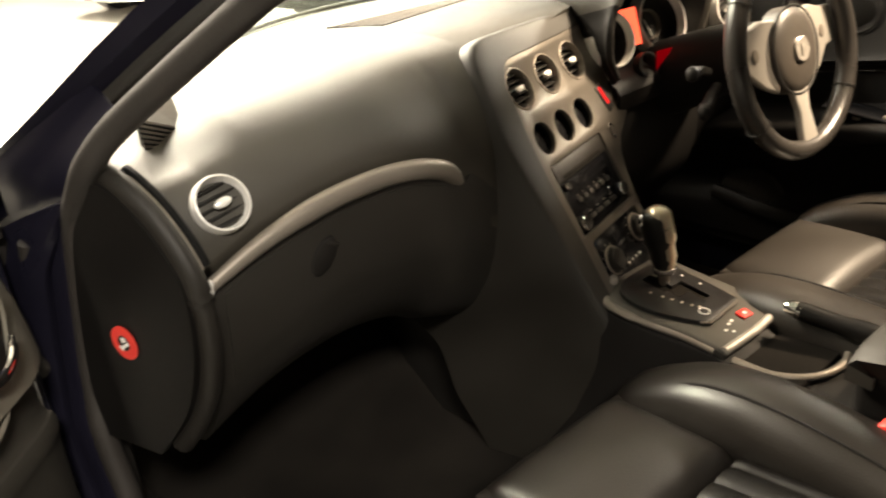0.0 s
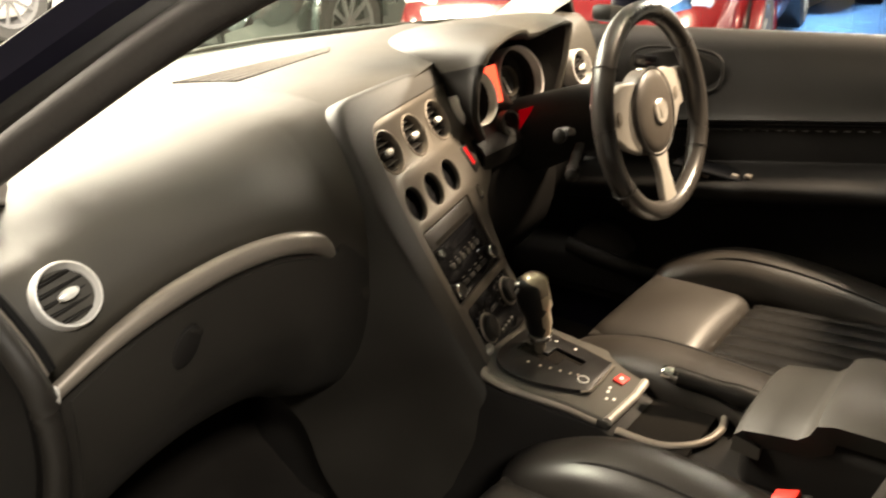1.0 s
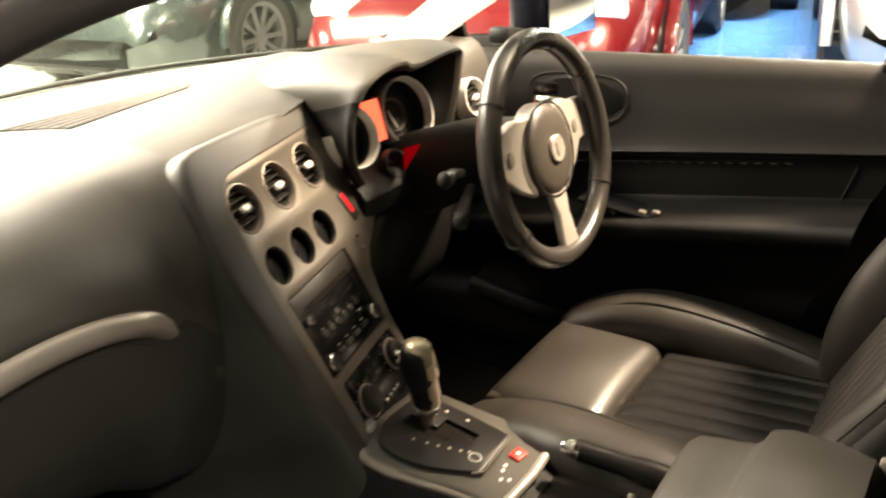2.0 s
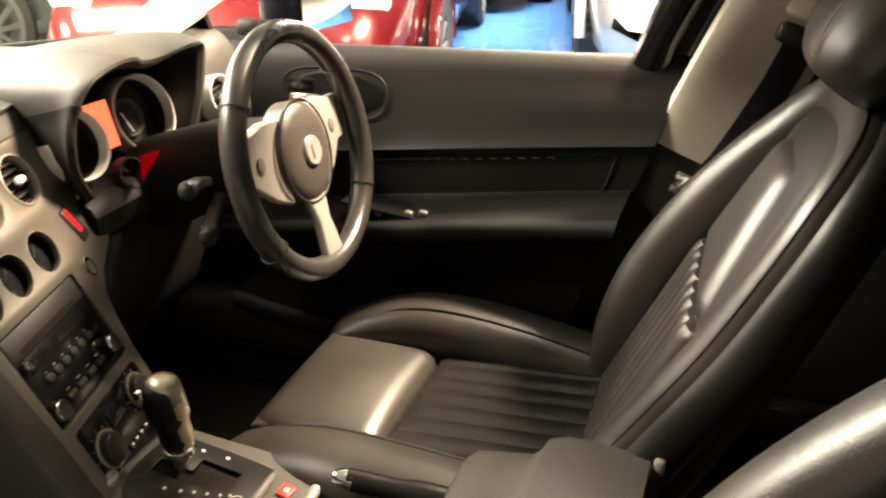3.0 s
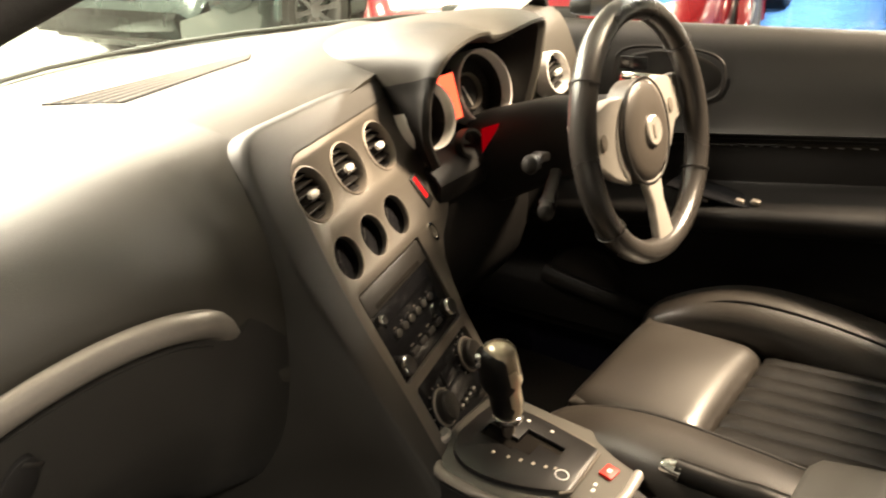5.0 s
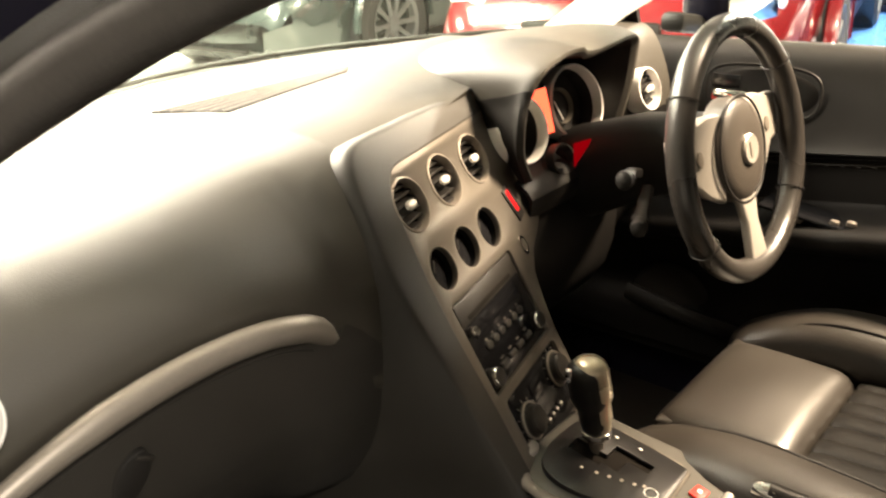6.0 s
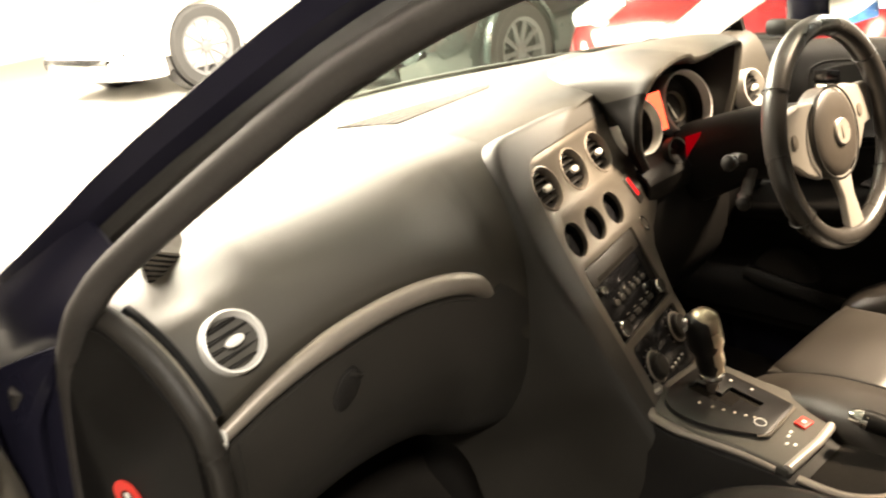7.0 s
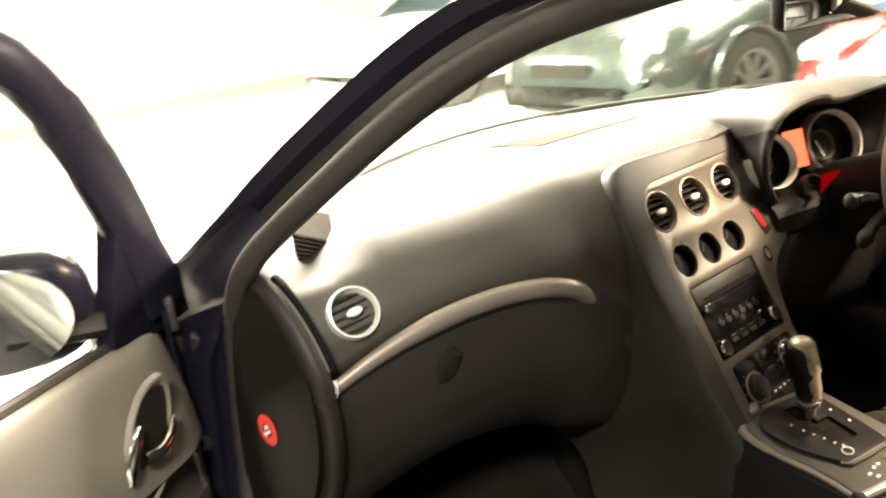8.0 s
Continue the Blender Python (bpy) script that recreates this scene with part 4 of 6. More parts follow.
def gauges(d):
    # hood: its lip runs up the left cheek, over two arches with a notch, and down the right cheek
    lip = [(0.216, 0.12, 0.806), (0.196, 0.118, 0.845), (0.19, 0.113, 0.88), (0.198, 0.113, 0.91), (0.208, 0.106, 0.938), (0.222, 0.1, 0.954), (0.245, 0.099, 0.962), (0.28, 0.1, 0.967), (0.315, 0.101, 0.965), (0.345, 0.112, 0.954), (0.39, 0.12, 0.9485), (0.437, 0.121, 0.951), (0.485, 0.126, 0.951), (0.52, 0.13, 0.944), (0.515, 0.13, 0.912), (0.503, 0.131, 0.872), (0.487, 0.138, 0.82)]
    root = [(0.228, 0.138, 0.8), (0.214, 0.155, 0.84), (0.212, 0.18, 0.88), (0.21, 0.2, 0.9), (0.208, 0.225, 0.915), (0.21, 0.265, 0.928), (0.22, 0.31, 0.938), (0.255, 0.35, 0.945), (0.31, 0.37, 0.951), (0.35, 0.38, 0.951), (0.4, 0.38, 0.951), (0.45, 0.37, 0.951), (0.51, 0.35, 0.949), (0.56, 0.29, 0.946), (0.535, 0.18, 0.915), (0.518, 0.165, 0.87), (0.5, 0.16, 0.82)]
    lip = [(x + 0.008, y - 0.006, z + 0.012) for x, y, z in lip]
    root = [(x + 0.008, y, z + 0.004) for x, y, z in root]
    mid = Vector((0.363, 0.144, 0.88))
    rows, inner = [], []
    for k, (p, q) in enumerate(zip(smooth_line(lip, 70), smooth_line(root, 70))):
        bulge = 0.003 + 0.017 * min(1.0, max(0.0, (k - 14) / 16))
        out = Vector((p.x - mid.x, 0, p.z - mid.z)).normalized()
        line = [p - out * 0.006 + Vector((0, 0.008, 0)), p, p + out * 0.006 + Vector((0, 0.006, 0))]
        for f in (0.25, 0.5, 0.75, 1.0):
            line.append(p.lerp(q, f) + out * bulge * math.sin(math.pi * (0.12 + 0.88 * f)))
        rows.append(smooth_line(line, 16))
        inner.append([p - out * 0.003 + Vector((0, 0.004, 0)), p - out * 0.007 + Vector((0, 0.03, 0)), p - out * 0.012 + Vector((0, 0.075, 0)), p - out * 0.02 + Vector((0, 0.125, 0))])
    hood = part("gauge_hood", thick(rows[16:], -0.002), M_PAD, d, "grey hood over the instruments")
    # same hood surface; its shaded side is given by a black colour
    part("hood_cheek", thick(rows[:17], -0.002), M_BLACK, hood, "side of the hood, darkened for shade")
    part("hood_lining", thick(inner, 0.002), M_BLACK, hood, "black lining of the hood")
    back = [[(0.2, 0.25, 0.945), (0.52, 0.25, 0.935)], [(0.2, 0.23, 0.86), (0.52, 0.23, 0.86)], [(0.21, 0.2, 0.78), (0.5, 0.2, 0.78)]]
    part("gauge_board", thick(back, 0.006), M_BLACK, d, "black instrument board")
    shelf = [smooth_line([(x, 0.2, 0.822), (x, 0.165, 0.812), (x, 0.13, 0.8), (x, 0.118, 0.785), (x, 0.125, 0.76)], 8) for x in [0.222 + 0.018 * k for k in range(14)]]
    part("gauge_shelf", thick(shelf, 0.006), M_DOORLOW, d, "moulded shelf below the instruments")
    for x, z, y, big in ((0.254, 0.874, 0.157, 0.82), (0.42, 0.872, 0.174, 1.0)):
        m = facing((-0.12, -0.95, 0.3), (x, y, z)) @ Matrix.Diagonal((big, big, 1, 1))
        g = part("gauge", lathe([(0.054, -0.006), (0.0546, 0.006), (0.0553, 0.012), (0.057, 0.0135), (0.0592, 0.011), (0.06, -0.02)], m, 48, ends=False), M_RING, d, "round instrument in a chrome ring")
        part("gauge_wall", lathe([(0.0542, -0.005), (0.053, -0.034)], m, 40, ends=False), M_BLACK, g)
        part("gauge_face", lathe([(0.0535, -0.032), (0.001, -0.032)], m, 40, ends=False), M_BLACK, g)
        part("inner_ring", lathe([(0.029, -0.031), (0.029, -0.024), (0.027, -0.022), (0.0255, -0.031)], m, 32, ends=False), M_TRIM, g, "thin inner ring")
        for k in range(25):
            a = radians(-135 + 270 * k / 24)
            part("tick", rbox(0.0012, 0.006 if k % 2 else 0.009, 0.0008, m @ pose(0.043 * math.sin(a), 0.043 * math.cos(a), -0.0314, 0, 0, -math.degrees(a)), 0), M_LOWER, g)
        part("needle", rbox(0.002, 0.034, 0.001, m @ pose(-0.004, -0.006, -0.026, 0, 0, 20), 0), M_WHITE, g)
    m = facing((-0.1, -0.96, 0.25), (0.327, 0.172, 0.88))
    scr = part("trip_display", rbox(0.05, 0.075, 0.006, m, 0.003), M_GLOSSBLACK, d, "glowing orange trip display")
    part("lit_screen", rbox(0.042, 0.066, 0.002, m @ pose(0, 0, 0.004), 0.001), M_SCREEN, scr, "orange lit screen")
    part("small_gauge", lathe([(0.02, -0.006), (0.021, 0.008), (0.024, 0.008), (0.025, -0.006)], facing((-0.1, -0.95, 0.3), (0.323, 0.132, 0.816)), 28, ends=False), M_LOWER, d, "half-round fuel gauge")
    # glowing patch in place of the indicator's reflection on the shroud
    glow = prism([(-0.012, -0.02), (0.022, 0.012), (0.03, 0.022), (0.0, 0.018)], 0.004, facing((-0.35, -0.55, 0.75), (0.318, 0.1, 0.832)), 0.001, 1)
    part("column_reflection", glow, M_REDDIM, d, "red indicator reflection on the column, as a glowing patch")


gauges(dash)

# ---- steering wheel and column ----
def steering():
    n = Vector((-0.027, -math.cos(radians(12)), math.sin(radians(12)))).normalized()
    hub = Vector((0.401, -0.119, 0.85)) - n * 0.014
    m = facing(n, hub)
    w = thing("steering_wheel", "three-spoke steering wheel, black leather with silver spokes", "steering wheel", at=tuple(hub))
    R = 0.164
    ring = [m @ Vector((R * math.cos(2 * math.pi * k / 72), R * math.sin(2 * math.pi * k / 72), -0.002)) for k in range(72)]
    rim = part("rim", sweep(ring, (0.0162, 0.018), 16, up=n, closed=True), M_RIM, w, "black leather rim")
    for a in (35, 145, 215, 325):
        c, s = math.cos(radians(a)), math.sin(radians(a))
        seam = [m @ Vector(((R + 0.0182 * math.cos(t)) * c, (R + 0.0182 * math.cos(t)) * s, -0.002 + 0.02 * math.sin(t))) for t in [2 * math.pi * q / 18 for q in range(18)]]
        part("rim_seam", sweep(seam, (0.001, 0.001), 6, closed=True), M_BLACK, rim)
    part("hub_pad", lathe([(0.066, -0.03), (0.066, -0.004), (0.062, 0.001), (0.05, 0.006), (0.03, 0.0085), (0.001, 0.009)], m @ Matrix.Diagonal((0.98, 1.08, 1, 1)), 44), M_HUB, w, "round brown-grey hub pad")
    e = part("emblem", lathe([(0.021, 0.006), (0.021, 0.0115), (0.019, 0.0135), (0.001, 0.013)], m, 30), M_SPOKE, w, "plain round silver emblem")
    part("hub_groove", sweep([m @ Vector((0.0665 * 0.98 * math.cos(2 * math.pi * k / 48), 0.0665 * 1.08 * math.sin(2 * math.pi * k / 48), 0.001)) for k in range(48)], (0.0022, 0.0015), 6, up=n, closed=True), M_BLACK, w, "dark groove round the hub")
    part("emblem_bar", rbox(0.004, 0.02, 0.001, m @ pose(-0.004, 0, 0.0138), 0.0004), M_TRIM, e)
    # side spokes: broad silver blades
    for s in (-1, 1):
        out = [(s * 0.04, 0.058), (s * 0.075, 0.062), (s * 0.11, 0.053), (s * 0.15, 0.05), (s * 0.152, -0.014), (s * 0.118, -0.016), (s * 0.086, -0.044), (s * 0.05, -0.062)]
        sp = part("spoke", prism(out if s > 0 else out[::-1], 0.016, m @ pose(0, 0, 0.0, 0, s * 6), 0.005, 3), M_SPOKE, w, "silver wheel spoke")
        part("spoke_button", lathe([(0.009, 0), (0.009, 0.0015), (0.0075, 0.002), (0.001, 0.0018)], m @ pose(s * 0.1, 0.012, -0.0095) @ Matrix.Diagonal((0.8, 1.2, 1, 1)), 20), M_TRIM, sp, "small round switch")
    out = [(-0.026, -0.05), (0.026, -0.05), (0.016, -0.1), (0.024, -0.158), (-0.024, -0.158), (-0.016, -0.1)]
    part("spoke", prism(out[::-1], 0.014, m @ pose(0, 0, -0.004, -4), 0.005, 3), M_SPOKE, w, "silver lower spoke")
    # column shroud and stalks
    col = thing("steering_column", "black steering column shroud with stalks", "steering column", at=(0.38, 0.03, 0.8))
    path = [hub - n * 0.03, hub - n * 0.07, hub - n * 0.14, hub - n * 0.25 + Vector((0, 0, -0.02))]
    part("shroud", sweep(path, [(0.05, 0.05), (0.052, 0.054), (0.056, 0.06), (0.07, 0.07)], 24, power=2.6), M_DOORLOW, col)
    part("collar", lathe([(0.058, -0.005), (0.062, 0.006), (0.06, 0.012), (0.04, 0.012)], facing(n, hub - n * 0.035) @ Matrix.Diagonal((0.9, 0.9, 1, 1)), 36, ends=False), M_LOWER, col)
    for s, dz in ((1, 0.02),):
        base = hub - n * 0.07 + Vector((s * 0.05, 0, dz))
        st = part("stalk", sweep([base, base + Vector((s * 0.05, -0.005, 0.004)), base + Vector((s * 0.115, -0.02, 0.008))], [0.008, 0.007, 0.009], 10), M_BLACK, col, "black column stalk")
        part("stalk_tip", rbox(0.022, 0.016, 0.02, Matrix.Translation(base + Vector((s * 0.118, -0.02, 0.008))), 0.006), M_BLACK, st)
    for tip, root in (((0.243, -0.018, 0.836), (0.33, 0.012, 0.815)), ((0.243, -0.04, 0.778), (0.34, 0.0, 0.79))):
        tip, root = Vector(tip), Vector(root)
        lever = part("stalk", sweep(smooth_line([root, root.lerp(tip, 0.5) + Vector((0, 0, 0.004)), tip], 10), [(0.008, 0.007)] * 4 + [(0.009, 0.008)] * 4 + [(0.012, 0.011)] * 2, 12, power=3), M_BLACK, col, "black column stalk")
        way = (tip - root).normalized()
        part("stalk_tip", lathe([(0.008, -0.004), (0.0105, 0.0), (0.0115, 0.01), (0.01, 0.017), (0.006, 0.02), (0.001, 0.021)], facing(way, tip - way * 0.004) @ Matrix.Diagonal((1.0, 1.15, 1, 1)), 18), M_BLACK, lever)


steering()


# ---- centre console ----
def console_z(y):
    return 0.556 + (y + 0.063) * 0.2


def console():
    c = thing("centre_console", "black centre console with silver edging", "console", at=(0.06, -0.25, 0.25))
    xl = lambda y: float(np.interp(y, [-0.75, -0.4, -0.3, -0.235, -0.165, -0.1, -0.04, 0.05], [-0.03, -0.03, -0.015, -0.01, -0.028, -0.042, -0.045, -0.045]))
    xr = lambda y: float(np.interp(y, [-0.75, -0.3, -0.235, -0.1, 0.0, 0.05], [0.155, 0.155, 0.158, 0.14, 0.125, 0.12]))
    rows = []
    for k in range(40):
        y = 0.5 - 1.28 * k / 39
        top = (console_z(y) if y < 0 else console_z(0) - 0.02) if y > -0.24 else 0.518 - 0.012 * min(1, (-0.24 - y) / 0.05)
        a, b = xl(y), xr(y)
        rows.append([(a - 0.05, y, 0.24), (a - 0.03, y, 0.36), (a - 0.016, y, top - 0.05), (a - 0.004, y, top - 0.012), (a + 0.006, y, top - 0.008), (b - 0.006, y, top - 0.008), (b + 0.004, y, top - 0.012), (b + 0.016, y, top - 0.05), (b + 0.03, y, 0.36), (b + 0.05, y, 0.24)])
    part("tunnel_cover", loft(rows), M_BLACK, c, "dark plastic tunnel cover")
    # silver surround of the selector, its rounded front on the passenger's side
    slope = math.degrees(math.atan(0.2))
    mid = pose(0.05, -0.125, console_z(-0.125), slope)
    def closed_line(pts, n):
        p = [Vector((x, y, 0)) for x, y in pts]
        q = smooth_line(p[-2:] + p + p[:2], n * (len(p) + 3) + 1)
        return [(v.x, v.y) for v in q[n * 2:n * (len(p) + 2)]]
    out = closed_line([(-0.092, 0.07), (-0.07, 0.092), (-0.03, 0.1), (0.04, 0.1), (0.075, 0.09), (0.086, 0.02), (0.096, -0.06), (0.1, -0.108), (0.096, -0.116), (0.0, -0.12), (-0.056, -0.118), (-0.062, -0.108), (-0.07, -0.05), (-0.088, 0.01)], 4)
    part("selector_surround", prism(out[::-1], 0.022, mid @ pose(0, 0, 0.003), 0.006, 3), M_SURROUND, c, "satin grey surround of the selector")
    rim = smooth_line([mid @ Vector(q) for q in ((-0.045, 0.1, -0.004), (-0.078, 0.088, -0.002), (-0.092, 0.064, -0.002), (-0.088, 0.01, -0.003), (-0.07, -0.05, -0.005), (-0.063, -0.1, -0.006))], 30)
    part("edge_strip", sweep(rim, [(0.005, 0.005)] * 3 + [(0.01, 0.008)] * 8 + [(0.008, 0.006)] * 6 + [(0.005, 0.005)] * 13, 12), M_TRIM, c, "satin silver edge strip")
    part("rear_bar", sweep([mid @ Vector(q) for q in ((-0.06, -0.114, 0.001), (0.02, -0.117, 0.001), (0.098, -0.111, 0.001))], (0.007, 0.0065), 12), M_SPOKE, c, "bright bar behind the selector")
    slot = [(-0.016, 0.066), (0.008, 0.066), (0.008, 0.024), (0.032, 0.024), (0.032, -0.03), (0.014, -0.03), (0.014, -0.002), (-0.01, -0.002), (-0.01, 0.02), (-0.016, 0.02)]
    gate = closed_line([(-0.072, 0.045), (-0.06, 0.07), (-0.03, 0.082), (0.02, 0.082), (0.046, 0.076), (0.054, 0.05), (0.057, 0.0), (0.056, -0.05), (0.05, -0.06), (0.01, -0.063), (-0.024, -0.064), (-0.034, -0.056), (-0.052, -0.028), (-0.068, 0.008)], 4)
    part_of_mesh("selector_gate", sheet_cut(gate, [slot], 0.004, mid @ pose(0, 0, 0.007)), M_GATE, c, "dark gate plate of the automatic selector")
    part("gate_well", rbox(0.062, 0.11, 0.001, mid @ pose(0.008, 0.018, 0.0042), 0), M_CARPET, c)
    part("gate_trim", sweep([mid @ Vector(q) for q in ((0.058, 0.03, 0.008), (0.059, -0.05, 0.008), (0.052, -0.063, 0.008), (0.01, -0.066, 0.008), (-0.026, -0.067, 0.008), (-0.037, -0.057, 0.008))], (0.0028, 0.002), 8), M_SILVER, c, "thin bright gate trim")
    for k, y in enumerate((0.034, 0.016, 0.002, -0.012, -0.026, -0.036)):
        part("gate_mark", rbox(0.004, 0.003, 0.001, mid @ pose(-0.034 + 0.0052 * k, y, 0.0112), 0), M_BEIGE, c)
    part("gate_mark", rbox(0.003, 0.004, 0.001, mid @ pose(0.042, 0.03, 0.0112), 0), M_WHITE, c)
    part("gate_mark", rbox(0.003, 0.004, 0.001, mid @ pose(0.045, -0.002, 0.0112), 0), M_WHITE, c)
    part("mode_ring", lathe([(0.0085, 0), (0.0085, 0.0015), (0.0073, 0.0015), (0.0073, 0)], mid @ pose(-0.012, -0.047, 0.0102), 20, ends=False), M_WHITE, c)
    part("red_switch", rbox(0.021, 0.017, 0.004, mid @ pose(0.036, -0.086, 0.005, 0, 0, -6), 0.001), M_RED, c, "red console switch")
    part("switch_mark", rbox(0.006, 0.005, 0.001, mid @ pose(0.036, -0.086, 0.0074), 0), M_WHITE, c)
    for x, y in ((-0.018, -0.09), (-0.002, -0.084), (0.008, -0.082), (-0.012, -0.099)):
        part("small_switch", rbox(0.006, 0.004, 0.002, mid @ pose(x, y, 0.0035), 0.001), M_WHITE, c)
    part("lighter_lid", lathe([(0.019, 0), (0.02, 0.006), (0.017, 0.01), (0.001, 0.011)], mid @ pose(-0.052, 0.1, 0.002, -18) @ Matrix.Diagonal((0.9, 0.8, 1, 1)), 24), M_SPOKE, c, "silver lighter cap")
    # tray behind
    lip = smooth_line([(-0.008, -0.25, 0.512), (-0.003, -0.31, 0.508), (0.03, -0.352, 0.506), (0.08, -0.366, 0.506), (0.128, -0.352, 0.508)], 20)
    part("tray_lip", sweep(lip, (0.006, 0.005), 10), M_TRIM, c, "silver lip of the storage tray")
    part("tray_well", rbox(0.13, 0.1, 0.012, pose(0.06, -0.3, 0.5), 0.005), M_CARPET, c, "black tray bottom")
    # armrest
    a = thing("armrest", "grey leather-topped centre armrest box", "armrest", at=(0.06, -0.54, 0.5))
    part("box", rbox(0.17, 0.23, 0.1, pose(0.075, -0.53, 0.54), 0.018, 3), M_BLACK, a, "black armrest box")
    lid = [[(x, y, z - 0.012 * abs((x - 0.07) / 0.09) ** 4) for x in [-0.022 + 0.19 * i / 12 for i in range(13)]] for y, z in [(-0.412, 0.565), (-0.415, 0.588), (-0.425, 0.598), (-0.46, 0.604), (-0.49, 0.608), (-0.502, 0.618), (-0.51, 0.634), (-0.53, 0.64), (-0.58, 0.64), (-0.622, 0.636), (-0.636, 0.62)]]
    part("lid", thick(lid, 0.035), M_ARM, a, "padded grey armrest lid")
    part("catch", rbox(0.02, 0.012, 0.02, pose(0.14, -0.632, 0.628), 0.004), M_TRIM, a)
    # handbrake
    h = thing("handbrake", "black leather handbrake lever with silver button", "handbrake", at=(0.11, -0.4, 0.5))
    part("lever", sweep(smooth_line([(0.106, -0.282, 0.552), (0.118, -0.36, 0.54), (0.126, -0.43, 0.528), (0.13, -0.52, 0.5)], 12), [(0.013, 0.014)] * 4 + [(0.016, 0.018)] * 6 + [(0.02, 0.024)] * 2, 12), M_LEATHER2, h, "black leather grip")
    part("button", sweep([(0.103, -0.266, 0.5555), (0.104, -0.274, 0.554), (0.107, -0.288, 0.551)], [0.008, 0.0115, 0.0135], 14), M_CHROME, h, "silver release button")
    # gear selector
    g = thing("gear_selector", "automatic gear selector, black and silver knob", "gear lever", at=(0.055, -0.085, 0.54))
    part("shaft", sweep([(0.062, -0.089, 0.536), (0.06, -0.086, 0.585)], [0.0075, 0.009], 12), M_TRIM, g, "bare metal shaft")
    up = smooth_line([(0.06, -0.086, 0.582), (0.058, -0.083, 0.61), (0.054, -0.079, 0.645), (0.051, -0.076, 0.67), (0.05, -0.075, 0.682)], 14)
    part("grip", sweep(up, [(0.014, 0.015)] * 2 + [(0.016, 0.018)] * 3 + [(0.02, 0.024)] * 5 + [(0.019, 0.023), (0.016, 0.019), (0.011, 0.013), (0.004, 0.005)], 18, up=(0, 1, 0)), M_LEATHER2, g, "black leather front of the knob")
    shell = [p + Vector((0.004, -0.0045, 0.005)) for p in up]
    part("back_shell", sweep(shell, [(0.013, 0.014)] * 2 + [(0.0155, 0.0172)] * 3 + [(0.0192, 0.0225)] * 5 + [(0.0185, 0.022), (0.0155, 0.018), (0.0105, 0.012), (0.004, 0.005)], 18, up=(0, 1, 0)), M_TAN, g, "pale metallic back of the knob")
    part("collar", lathe([(0.016, -0.004), (0.0185, 0.0), (0.0185, 0.006), (0.015, 0.008)], Matrix.Translation((0.061, -0.087, 0.58)), 24), M_CHROME, g, "chrome collar")
    part("lock_button", rbox(0.008, 0.008, 0.02, pose(0.033, -0.066, 0.668, 0, -10, 40), 0.003), M_CHROME, g)


console()


